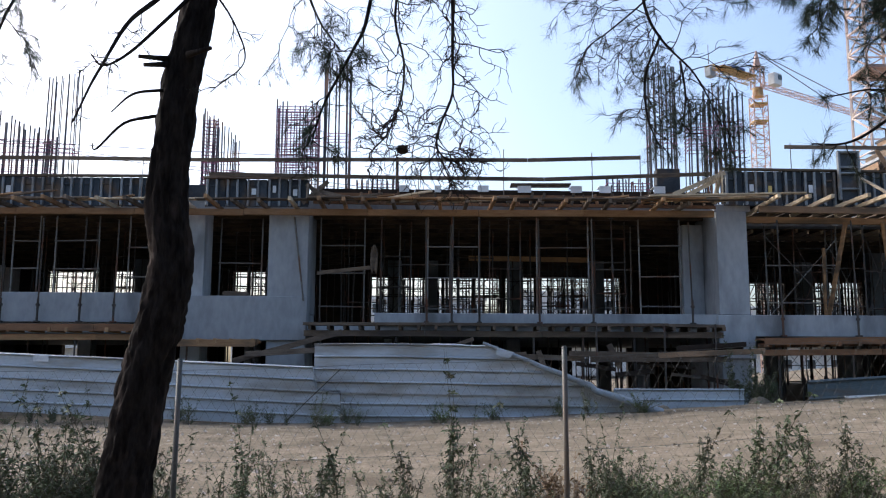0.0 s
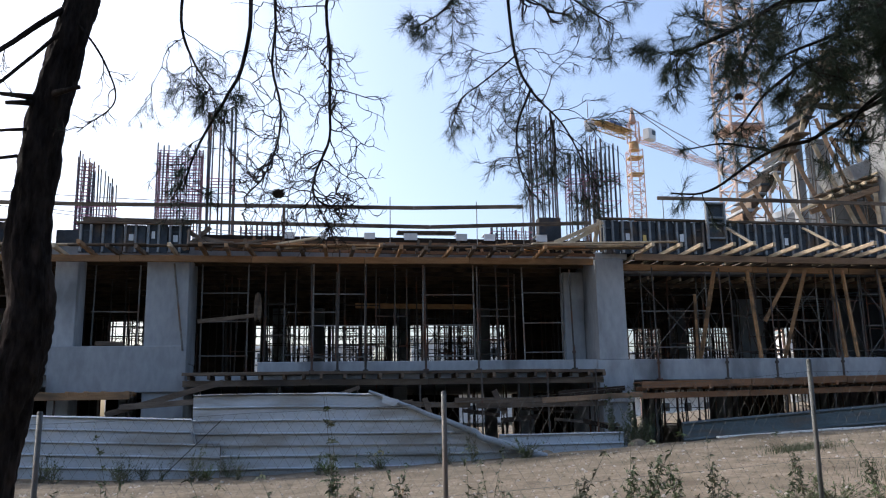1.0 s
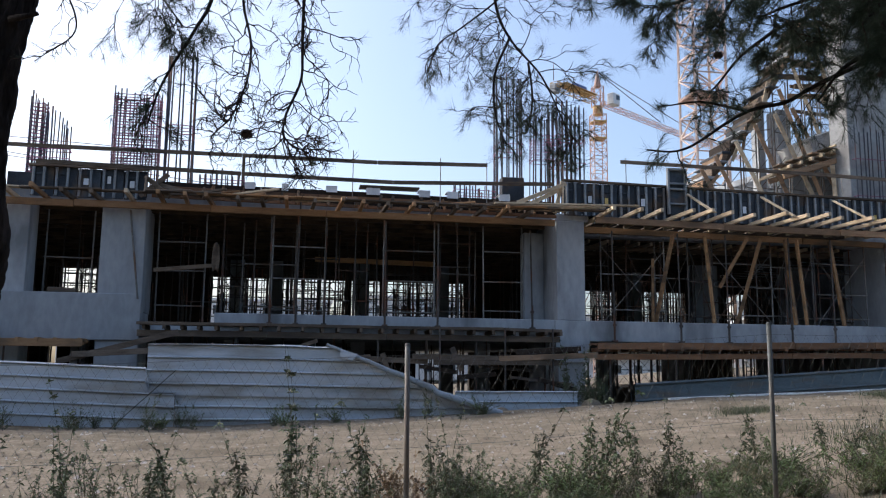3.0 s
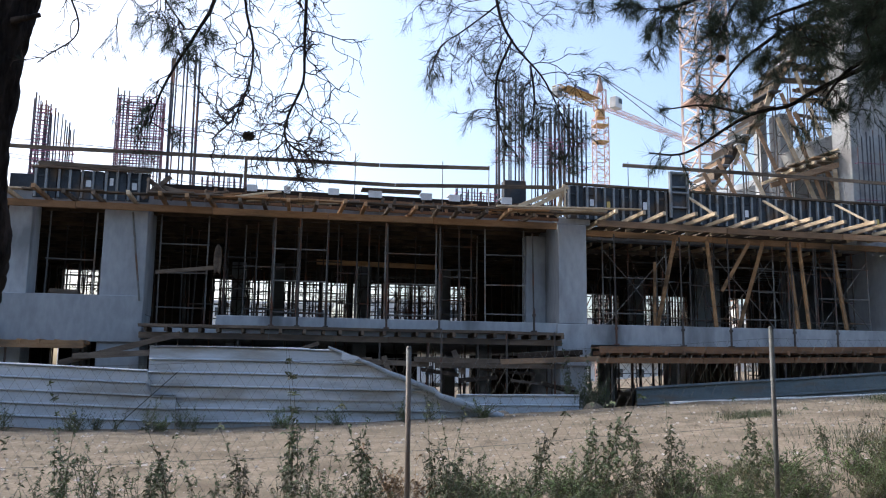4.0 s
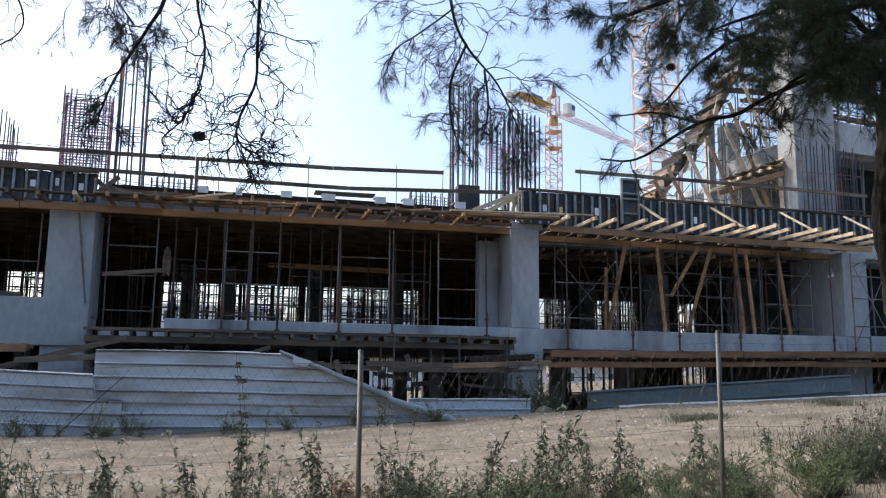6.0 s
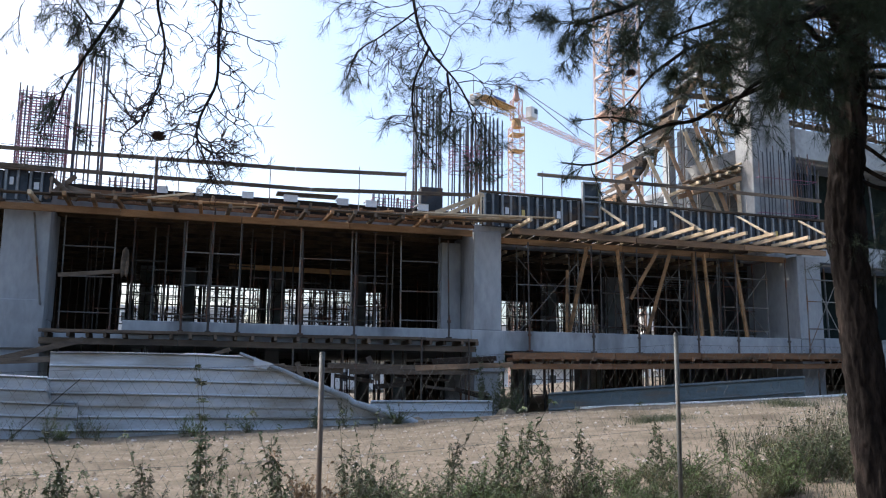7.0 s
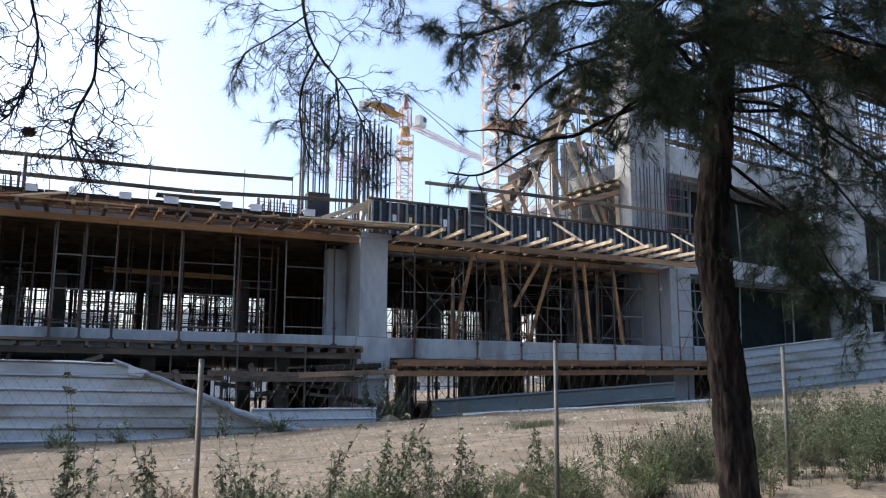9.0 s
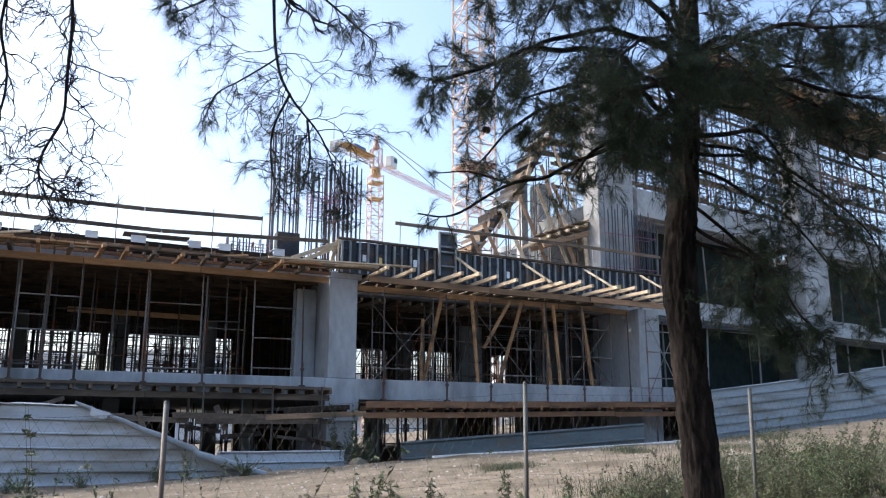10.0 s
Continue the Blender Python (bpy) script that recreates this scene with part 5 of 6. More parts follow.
# ---- pines ----
class Pine:
    """Gathers the wood and needles of one tree."""

    def __init__(self, seed, full=False):
        self.full = full
        self.rng = random.Random(seed)
        self.limbs, self.twigs, self.tufts = [], Mesh(), []

    def unit(self):
        g = self.rng.gauss
        return Vector((g(0, 1), g(0, 1), g(0, 1))).normalized()

    def curly(self, p, d, length, n, wobble, droop):
        pts, d = [p.copy()], d.normalized()
        for _ in range(n):
            d = (d + self.unit() * wobble + Vector((0, 0, -droop))).normalized()
            p = p + d * length / n
            pts.append(p)
        return pts, d

    def twig(self, p, d, length, r, level, bare, wobble=0.42, droop=0.10, kids=(3, 5)):
        rng = self.rng
        n = 6 if level else 4
        pts, end = self.curly(p, d, length, n, wobble, droop)
        self.twigs.path(pts, [r * (1 - 0.6 * i / n) for i in range(n + 1)], 3, closed=False)
        if rng.random() > bare:
            self.tufts.append((pts[-1], end, rng.uniform(0.8, 1.15)))
            if level == 0 and rng.random() > 0.5 + bare / 2:
                self.tufts.append((pts[-2], end, rng.uniform(0.7, 1.0)))
        if self.full and level < 2 and rng.random() > bare:
            for k in range(2, n):
                if rng.random() < 0.6:
                    self.tufts.append((pts[k], (pts[k] - pts[k - 1]).normalized(), rng.uniform(0.7, 1.0)))
        if level:
            for _ in range(rng.randint(*kids)):
                k = rng.randint(1, n)
                self.twig(pts[k], (pts[k] - pts[k - 1]).normalized() + self.unit() * 0.95, length * rng.uniform(0.4, 0.7), r * 0.7, level - 1, bare, wobble, droop, kids)

    def limb(self, pts, r0, r1, count, length, bare, level=2, wobble=0.42, droop=0.10, start=0.25, kids=(3, 5), side=0.9, twig_r=0.0045, sway=0.03):
        line = spline(pts, 7)
        line = [p + Vector((noise.noise(p * 2.3), noise.noise(p * 2.3 + Vector((9, 0, 0))), noise.noise(p * 2.3 + Vector((0, 9, 0))))) * sway for p in line]
        n = len(line)
        self.limbs.append(Mesh().path(line, [r0 + (r1 - r0) * i / (n - 1) for i in range(n)], 7, rough=0.15))
        for j in range(count):
            t = start + (1 - start) * (j + self.rng.random()) / count
            k = min(n - 1, max(1, int(t * n)))
            d = (line[k] - line[k - 1]).normalized() * 0.7 + self.unit() * side
            self.twig(line[k], d, length * self.rng.uniform(0.6, 1.2) * (1.15 - 0.6 * t), max(twig_r, r1 * 0.8), level, bare, wobble, droop, kids)
        if self.rng.random() > bare:
            self.tufts.append((line[-1], (line[-1] - line[-3]).normalized(), 1.0))

    def needles(self, per, size, width, spread=0.85):
        rs = np.random.RandomState(7)
        P = np.array([t[0] for t in self.tufts])
        D = np.array([t[1] for t in self.tufts])
        S = np.array([t[2] for t in self.tufts])
        P, D, S = (np.repeat(a, per, axis=0) for a in (P, D, S))
        n = len(P)
        back = rs.uniform(0, 0.05, n)[:, None]
        g = rs.normal(size=(n, 3))
        g /= np.linalg.norm(g, axis=1, keepdims=True)
        d = D + g * spread
        d[:, 2] -= 0.06
        d /= np.linalg.norm(d, axis=1, keepdims=True)
        L = (size * S * rs.uniform(0.65, 1.1, n))[:, None]
        side = np.cross(d, rs.normal(size=(n, 3)))
        side /= np.linalg.norm(side, axis=1, keepdims=True)
        a = P - D * back
        v = np.empty((n, 3, 3))
        v[:, 0], v[:, 1], v[:, 2] = a - side * width, a + side * width, a + d * L
        me = bpy.data.meshes.new("needles")
        me.vertices.add(3 * n)
        me.vertices.foreach_set("co", v.ravel())
        me.loops.add(3 * n)
        me.loops.foreach_set("vertex_index", np.arange(3 * n, dtype=np.int32))
        me.polygons.add(n)
        me.polygons.foreach_set("loop_start", np.arange(0, 3 * n, 3, dtype=np.int32))
        me.update(calc_edges=True)
        me.materials.append(NEEDLE)
        return me


def trunk(line, radii, seed):
    pts = spline(line, 44)
    n = len(pts)
    rr = [lerp(i / (n - 1), radii) for i in range(n)]
    return Mesh().path(pts, rr, 64, rough=0.13, seed=seed, plates=0.12)


left_pine = thing("pine_tree", (-2.15, 5.5, 0.0), "leaning pine with dark furrowed bark and hanging bare twigs", "tree")
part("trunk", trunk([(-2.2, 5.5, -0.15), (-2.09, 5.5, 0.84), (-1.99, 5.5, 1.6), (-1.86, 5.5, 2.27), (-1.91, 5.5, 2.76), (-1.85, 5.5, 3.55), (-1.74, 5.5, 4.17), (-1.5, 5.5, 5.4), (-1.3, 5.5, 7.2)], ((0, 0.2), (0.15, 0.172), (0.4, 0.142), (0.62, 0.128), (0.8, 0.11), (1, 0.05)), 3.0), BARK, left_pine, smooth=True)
pine = Pine(11)
BARE = dict(bare=0.94, wobble=0.62, droop=0.06, twig_r=0.0055, sway=0.06)
pine.limb([(-1.45, 5.5, 5.5), (-0.8, 5.2, 5.2), (0.0, 5.02, 4.95), (0.9, 5.0, 4.7), (1.22, 5.0, 4.45)], 0.06, 0.02, 6, 0.5, 0.6)
pine.limb([(-0.36, 5.05, 5.05), (-0.36, 5, 3.95), (-0.30, 5, 3.39), (-0.38, 5, 3.10), (-0.5, 5, 2.93)], 0.010, 0.004, 26, 0.36, start=0.12, kids=(3, 4), **BARE)
pine.limb([(0.0, 5.02, 4.97), (0.0, 5, 3.95), (0.0, 5, 3.39), (-0.1, 5, 3.03), (-0.06, 4.98, 2.9), (0.07, 4.98, 2.84)], 0.012, 0.004, 36, 0.40, start=0.12, kids=(3, 4), **BARE)
pine.limb([(-0.5, 5.1, 5.1), (-0.52, 5, 3.94), (-0.64, 5, 3.57), (-0.80, 5, 3.24), (-0.85, 5, 3.0)], 0.016, 0.004, 10, 0.36, 0.45, start=0.3)
pine.limb([(-0.95, 5.3, 5.25), (-0.95, 5.1, 4.3), (-0.85, 5.05, 3.85), (-0.7, 5.0, 3.6)], 0.014, 0.004, 9, 0.42, 0.25, start=0.45)
pine.limb([(-0.2, 5.1, 5.05), (-0.36, 5.1, 4.3), (-0.33, 5.1, 3.8)], 0.010, 0.003, 4, 0.2, 0.7, level=1)
pine.limb([(-1.78, 5.45, 4.35), (-2.0, 5.3, 4.05), (-2.11, 5.2, 3.87), (-2.24, 5.1, 3.53), (-2.35, 5.0, 3.14)], 0.022, 0.006, 5, 0.2, 0.85, level=1)
pine.limb([(-1.76, 5.45, 4.2), (-2.0, 5.2, 3.75), (-2.2, 5.1, 3.55), (-2.28, 5.05, 3.6)], 0.014, 0.004, 5, 0.3, 0.4, level=1)
pine.limb([(-1.75, 5.5, 4.6), (-2.3, 5.2, 4.5), (-2.7, 5.0, 4.05), (-2.85, 4.95, 3.6)], 0.03, 0.006, 12, 0.42, 0.25, start=0.35)
pine.limb([(-1.6, 5.5, 5.0), (-2.2, 5.1, 4.75), (-2.75, 4.9, 4.4), (-3.2, 4.8, 3.9)], 0.03, 0.006, 12, 0.42, 0.25, start=0.35)
pine.limb([(-1.7, 5.45, 4.3), (-1.45, 5.3, 3.9), (-1.35, 5.2, 3.6), (-1.55, 5.2, 3.4)], 0.008, 0.003, 6, 0.26, 0.8, level=1, wobble=0.5)
for pts in ([(-1.78, 5.38, 3.72), (-1.6, 5.3, 3.74)], [(-1.92, 5.4, 3.7), (-2.08, 5.3, 3.68)], [(-1.92, 5.4, 3.66), (-2.04, 5.3, 3.62)]):
    pine.limbs.append(Mesh().path([pts[0], (Vector(pts[0]) + Vector(pts[1])) / 2, pts[1]], [0.025, 0.018, 0.014], 7, rough=0.2))
for pts in ([(-1.94, 5.4, 3.48), (-2.1, 5.3, 3.42), (-2.22, 5.25, 3.28)], [(-1.98, 5.4, 3.3), (-2.15, 5.3, 3.22), (-2.28, 5.2, 3.02), (-2.31, 5.2, 3.06)]):
    line = spline(pts, 5)
    pine.limbs.append(Mesh().path(line, [0.012 - 0.008 * i / (len(line) - 1) for i in range(len(line))], 6))
# long strand that hangs over the middle, with needles on its tips
pine.limb([(1.15, 5.0, 4.55), (1.2, 5, 3.95), (1.31, 5, 3.69), (1.52, 5, 3.45), (1.66, 5, 3.15)], 0.012, 0.004, 22, 0.46, 0.35, start=0.2, wobble=0.5, kids=(3, 5))
pine.limb([(1.22, 5, 3.95), (1.0, 5.02, 3.75), (0.85, 5.0, 3.62), (0.78, 5.0, 3.45)], 0.006, 0.003, 8, 0.28, 0.3, start=0.3, wobble=0.5, level=1)
pine.limb([(1.3, 5, 3.72), (1.2, 5.0, 3.45), (1.22, 4.98, 3.2), (1.3, 5.0, 3.0)], 0.009, 0.004, 12, 0.28, 0.15, start=0.3, wobble=0.45, level=1)
pine.limb([(1.42, 5, 3.55), (1.45, 5.0, 3.3), (1.42, 4.98, 3.1)], 0.008, 0.004, 9, 0.26, 0.15, start=0.3, wobble=0.45, level=1)
pine.limb([(0.9, 5, 4.7), (0.8, 5.0, 4.3), (0.55, 5.0, 4.1)], 0.012, 0.004, 7, 0.3, 0.3, start=0.3)
pine.limb([(1.0, 5, 4.65), (1.5, 4.95, 4.4), (1.85, 4.9, 4.15)], 0.012, 0.004, 9, 0.34, 0.3, start=0.3)
pine.limb([(-1.3, 5.5, 6.6), (-0.4, 4.9, 6.6), (0.6, 4.6, 6.3)], 0.04, 0.012, 14, 0.6, 0.2)
pine.limb([(-1.35, 5.5, 6.3), (-2.2, 5.0, 6.4), (-3.0, 4.6, 6.0)], 0.04, 0.012, 14, 0.6, 0.2)
pine.limb([(-1.3, 5.5, 6.9), (-1.3, 4.6, 6.9), (-1.5, 3.8, 6.6)], 0.04, 0.012, 12, 0.6, 0.2)
# unseen high limbs, added to shade the trunk, weeds and fence posts below
for k in range(9):
    a = k * 0.7 + 0.3
    d = Vector((math.cos(a), math.sin(a), 0))
    c = Vector((-1.3, 5.5, 6.7 + 0.12 * k))
    pine.limb([c, c + d * 1.3 + Vector((0, 0, 0.3)), c + d * 2.6 + Vector((0, 0, 0.4)), c + d * 3.6 + Vector((0, 0, 0.1))], 0.05, 0.012, 14, 0.75, 0.1, start=0.15)
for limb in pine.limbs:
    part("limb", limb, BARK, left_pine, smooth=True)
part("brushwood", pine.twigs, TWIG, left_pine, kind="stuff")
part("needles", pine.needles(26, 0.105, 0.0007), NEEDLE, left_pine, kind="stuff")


def cone(at, r):
    b = Mesh()
    for k in range(60):
        t = k / 60
        a = k * 2.4
        rr = r * (0.35 + 0.75 * math.sin(math.pi * (0.12 + 0.8 * t)))
        c = Vector(at) + Vector((math.cos(a) * rr * 0.6, math.sin(a) * rr * 0.6, r * 1.2 * (t - 0.5)))
        o = Vector((math.cos(a), math.sin(a), 0.35)) * r * 0.5
        s = Vector((-math.sin(a), math.cos(a), 0)) * r * 0.28
        b.add([c - s, c + s, c + o + s * 0.6, c + o - s * 0.6, c - Vector((0, 0, r * 0.2))], [(0, 1, 2, 3), (0, 4, 1), (1, 4, 2), (2, 4, 3), (3, 4, 0)])
    return b


part("cone", cone((-0.30, 5.0, 2.97), 0.036), CONE, left_pine, "dark open pine cone")

right_pine = thing("pine_tree", (5.05, 5.5, 0.3), "pine with furrowed trunk and a dense dark needle crown", "tree")
part("trunk", trunk([(5.12, 5.5, 0.1), (5.03, 5.5, 1.12), (4.95, 5.5, 2.12), (4.90, 5.5, 2.94), (5.0, 5.5, 3.7), (5.09, 5.5, 4.42), (5.2, 5.5, 5.6), (5.2, 5.5, 7.6)], ((0, 0.18), (0.2, 0.152), (0.45, 0.143), (0.6, 0.132), (0.8, 0.10), (1, 0.05)), 8.0), BARK, right_pine, smooth=True)
pine = Pine(23, True)
pine.limb([(4.95, 5.45, 4.5), (4.2, 5.3, 3.95), (3.55, 5.2, 3.58), (2.93, 5.0, 3.31), (2.5, 4.95, 3.05), (2.18, 4.9, 3.0)], 0.022, 0.005, 9, 0.36, 0.3, start=0.3, level=1)
pine.limb([(2.93, 5.0, 3.31), (2.6, 4.95, 3.35), (2.3, 4.9, 3.3)], 0.01, 0.004, 4, 0.2, 0.2, level=1)
DENSE = dict(bare=0.25, wobble=0.36, kids=(4, 6))
for pts, cnt in (
        ([(4.95, 5.5, 4.6), (3.9, 5.1, 4.6), (3.1, 4.95, 4.35), (2.5, 4.85, 4.05), (2.25, 4.8, 3.9)], 12),
        ([(5.1, 5.5, 5.2), (4.0, 5.0, 5.2), (3.0, 4.85, 5.0), (2.4, 4.75, 4.6)], 11),
        ([(5.1, 5.5, 5.0), (4.1, 5.4, 4.95), (3.4, 5.3, 4.6), (3.0, 5.2, 4.2), (2.8, 5.1, 3.9)], 11),
        ([(5.0, 5.5, 4.7), (4.3, 5.9, 4.6), (3.6, 6.0, 4.25), (3.2, 6.0, 3.85)], 9),
        ([(5.0, 5.5, 4.4), (4.4, 5.0, 4.35), (3.9, 4.7, 4.1), (3.5, 4.6, 3.75)], 14),
        ([(5.0, 5.4, 4.6), (4.7, 4.9, 4.6), (4.35, 4.4, 4.45), (4.1, 4.0, 4.2)], 15),
        ([(5.05, 5.4, 4.9), (5.3, 4.7, 4.9), (5.4, 4.1, 4.7), (5.4, 3.7, 4.4)], 15),
        ([(5.2, 5.5, 5.7), (4.5, 4.9, 5.9), (3.8, 4.5, 5.7), (3.2, 4.3, 5.4)], 14),
        ([(5.2, 5.5, 6.0), (5.4, 4.7, 6.1), (5.6, 4.1, 5.9)], 12),
        ([(5.1, 5.5, 4.5), (5.7, 4.9, 4.6), (6.2, 4.5, 4.4), (6.5, 4.3, 4.0)], 12),
        ([(5.1, 5.5, 5.0), (4.4, 4.9, 5.2), (3.8, 4.6, 5.1), (3.3, 4.5, 4.8)], 14),
        ([(5.1, 5.5, 5.3), (4.6, 4.6, 5.3), (4.2, 4.1, 5.1)], 11),
        ([(5.0, 5.4, 4.2), (5.3, 5.0, 4.1), (5.5, 4.8, 3.8)], 8),
        ([(5.1, 5.5, 4.6), (5.6, 5.2, 4.7), (6.1, 5.0, 4.5), (6.4, 4.9, 4.2)], 11),
        ([(5.1, 5.5, 5.0), (5.7, 5.3, 5.15), (6.3, 5.2, 5.0)], 9),
        ([(4.9, 5.4, 4.0), (4.3, 5.2, 3.95), (3.8, 5.1, 3.7), (3.5, 5.0, 3.45)], 9),
        ([(4.9, 5.4, 4.3), (4.0, 5.0, 4.25), (3.4, 4.8, 4.1), (2.9, 4.7, 3.85)], 12),
        ([(5.0, 5.4, 4.7), (4.2, 4.8, 4.6), (3.7, 4.5, 4.35), (3.4, 4.4, 4.1)], 12),
        ([(5.0, 5.4, 4.3), (4.6, 5.0, 4.2), (4.3, 4.9, 3.9), (4.1, 4.8, 3.6)], 10),
        ([(5.2, 5.5, 6.6), (4.3, 5.3, 6.8), (3.5, 5.1, 6.6)], 10),
        ([(5.2, 5.5, 6.8), (6.2, 5.4, 7.0), (7.0, 5.2, 6.8)], 10)):
    pine.limb(pts, 0.028, 0.007, int(cnt * 1.1), 0.54, start=0.15, sway=0.08, **DENSE)
for pts, cnt, bare in (
        ([(4.98, 5.45, 3.5), (5.4, 5.3, 3.25), (5.8, 5.25, 2.85), (6.15, 5.2, 2.4), (6.25, 5.2, 2.1)], 14, 0.4),
        ([(5.0, 5.45, 3.95), (5.6, 5.2, 3.6), (6.2, 5.1, 3.1), (6.5, 5.0, 2.6)], 13, 0.4),
        ([(5.0, 5.4, 3.3), (5.3, 5.1, 3.0), (5.5, 5.0, 2.6), (5.75, 5.0, 2.2)], 10, 0.4),
        ([(5.05, 5.5, 4.2), (6.0, 5.4, 4.0), (6.9, 5.3, 3.4), (7.3, 5.2, 2.8)], 12, 0.4),
        ([(5.0, 5.4, 3.2), (5.25, 5.1, 2.95), (5.35, 5.0, 2.6), (5.5, 5.0, 2.3)], 9, 0.25),
        ([(5.1, 5.5, 4.4), (5.9, 5.3, 4.5), (6.6, 5.2, 4.25), (7.2, 5.1, 3.8)], 8, 0.75),
        ([(5.1, 5.5, 4.1), (5.8, 5.2, 3.95), (6.3, 5.0, 3.6), (6.7, 4.9, 3.2)], 12, 0.5),
        ([(5.1, 5.5, 4.8), (5.9, 5.5, 5.0), (6.7, 5.5, 5.3), (8.0, 5.5, 6.1)], 15, 0.6),
        ([(6.3, 5.5, 5.15), (6.9, 5.4, 5.0), (7.6, 5.3, 4.5)], 10, 0.6),
        ([(6.5, 5.5, 5.2), (6.7, 5.4, 5.7), (7.1, 5.3, 6.3)], 8, 0.6)):
    pine.limb(pts, 0.018, 0.005, int(cnt * 1.6), 0.5, bare, start=0.12, wobble=0.55, sway=0.08)
# second ring of limbs above the view, added only to dim the near ground
for k in range(10):
    a = k * 0.63 + 0.1
    d = Vector((math.cos(a), math.sin(a), 0))
    c = Vector((5.2, 5.5, 6.9 + 0.1 * k))
    pine.limb([c, c + d * 1.3 + Vector((0, 0, 0.3)), c + d * 2.6 + Vector((0, 0, 0.4)), c + d * 3.8 + Vector((0, 0, 0.1))], 0.05, 0.012, 14, 0.75, 0.1, start=0.15)
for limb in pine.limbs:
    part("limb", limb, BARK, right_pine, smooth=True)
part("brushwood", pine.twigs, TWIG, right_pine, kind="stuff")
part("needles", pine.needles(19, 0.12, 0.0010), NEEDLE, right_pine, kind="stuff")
for at in ((3.9, 4.9, 3.62), (4.3, 4.9, 3.5), (2.75, 5.0, 3.7)):
    part("cone", cone(at, 0.03), CONE, right_pine, "dark open pine cone")


# ---- weeds, shrubs, grass and stones ----
def leaf(b, rng, c, d, L):
    """One small leaf, folded a little along its rib."""
    w = d.cross(Vector((rng.gauss(0, 1), rng.gauss(0, 1), 1))).normalized() * L * rng.uniform(0.15, 0.22)
    up = Vector((0, 0, L * 0.05))
    tip = c + d * L - Vector((0, 0, 0.22 * L))
    b.add([c, c + d * L * 0.4 + w + up, tip, c + d * L * 0.4 - w + up, c + d * L * 0.5], [(0, 4, 2, 1), (0, 3, 2, 4)])


def weed(height, stems, side, leaf_len, seed, label, lean=0.15, leaf_mat=LEAF, bare=0.1, reach=0.3, per=9):
    """Stems with rising side shoots, leafy from the shoots' foot to their tips."""
    rng = random.Random(seed)
    ob = thing("weed", (0, 0, 0), label, "weed", "weeds")
    st, lf = Mesh(), Mesh()

    def dress(line, n):
        for _ in range(n):
            u = rng.uniform(0.1, 1.0) * (len(line) - 1)
            k = min(len(line) - 2, int(u))
            c = line[k] + (line[k + 1] - line[k]) * (u - k)
            d = Vector((rng.gauss(0, 1), rng.gauss(0, 1), rng.gauss(0.15, 0.6))).normalized()
            leaf(lf, rng, c, d, leaf_len * rng.uniform(0.5, 1.25))

    for k in range(stems):
        h = height * rng.uniform(0.55, 0.95) if k else height
        a = rng.uniform(0, 6.28)
        out = Vector((math.cos(a), math.sin(a), 0)) * lean * h * rng.uniform(0.4, 1.4)
        base = Vector((rng.uniform(-0.05, 0.05), rng.uniform(-0.05, 0.05), -0.05))
        bend = Vector((rng.uniform(-0.05, 0.05), rng.uniform(-0.05, 0.05), 0))
        line = spline([base, base + out * 0.35 + bend + Vector((0, 0, h * 0.5)), base + out - bend + Vector((0, 0, h))], 6)
        n = len(line)
        st.path(line, [0.006 - 0.0045 * i / (n - 1) for i in range(n)], 3, closed=False)
        for _ in range(side):
            t = rng.uniform(bare, 0.92)
            q = line[min(n - 1, int(t * n))]
            e = rng.uniform(0, 6.28)
            L = reach * rng.uniform(0.4, 1.1) * (1.1 - t)
            way = Vector((math.cos(e), math.sin(e), rng.uniform(0.5, 1.5))).normalized()
            shoot = [q, q + way * L + Vector((0, 0, L * rng.uniform(-0.2, 0.25)))]
            st.path(shoot, [0.0028, 0.001], 3, closed=False)
            dress(shoot, int(per * (0.5 + L / reach)))
        dress(line[n // 3:], int(per * 1.6))
    part("stem", st, LEAF_DRY if leaf_mat is LEAF_DRY else LEAF_STEM, ob)
    part("foliage", lf, leaf_mat, ob)
    return ob


BUSHY = "bushy weed with thin branching stems and small dull leaves"
TALL = "tall thin weed with sparse leaves along its stem"
LOW = "low spreading green shrub with fine leaves"
KINDS = [weed(1.0, 6, 9, 0.046, 1, BUSHY, 0.22), weed(0.85, 7, 9, 0.042, 2, BUSHY, 0.34), weed(1.25, 3, 12, 0.05, 3, TALL, 0.12, bare=0.2), weed(0.7, 8, 8, 0.038, 4, BUSHY, 0.42), weed(1.75, 2, 18, 0.062, 5, TALL, 0.05, bare=0.25, reach=0.26, per=8), weed(0.55, 5, 8, 0.036, 6, "dry brown weed with withered leaves", 0.3, LEAF_DRY), weed(0.5, 16, 5, 0.038, 7, LOW, 1.05, SHRUB_LEAF, reach=0.2), weed(1.15, 4, 11, 0.056, 8, TALL, 0.2, bare=0.3, per=7)]
FIRST = [(-3.55, 8.0), (-3.0, 8.3), (1.35, 8.2), (-0.4, 8.1), (0.02, 8.2), (0.98, 7.6), (5.2, 8.4), (3.1, 8.3)]
for ob, (x, y) in zip(KINDS, FIRST):
    ob.location = (x, y, ground_z(x, y) - 0.02)
rng = random.Random(5)


def plant(kind, x, y, size):
    copy_thing(KINDS[kind], pose(x, y, ground_z(x, y) - 0.02, rng.uniform(-4, 4), rng.uniform(-4, 4), rng.uniform(0, 360)) @ Matrix.Scale(size, 4))


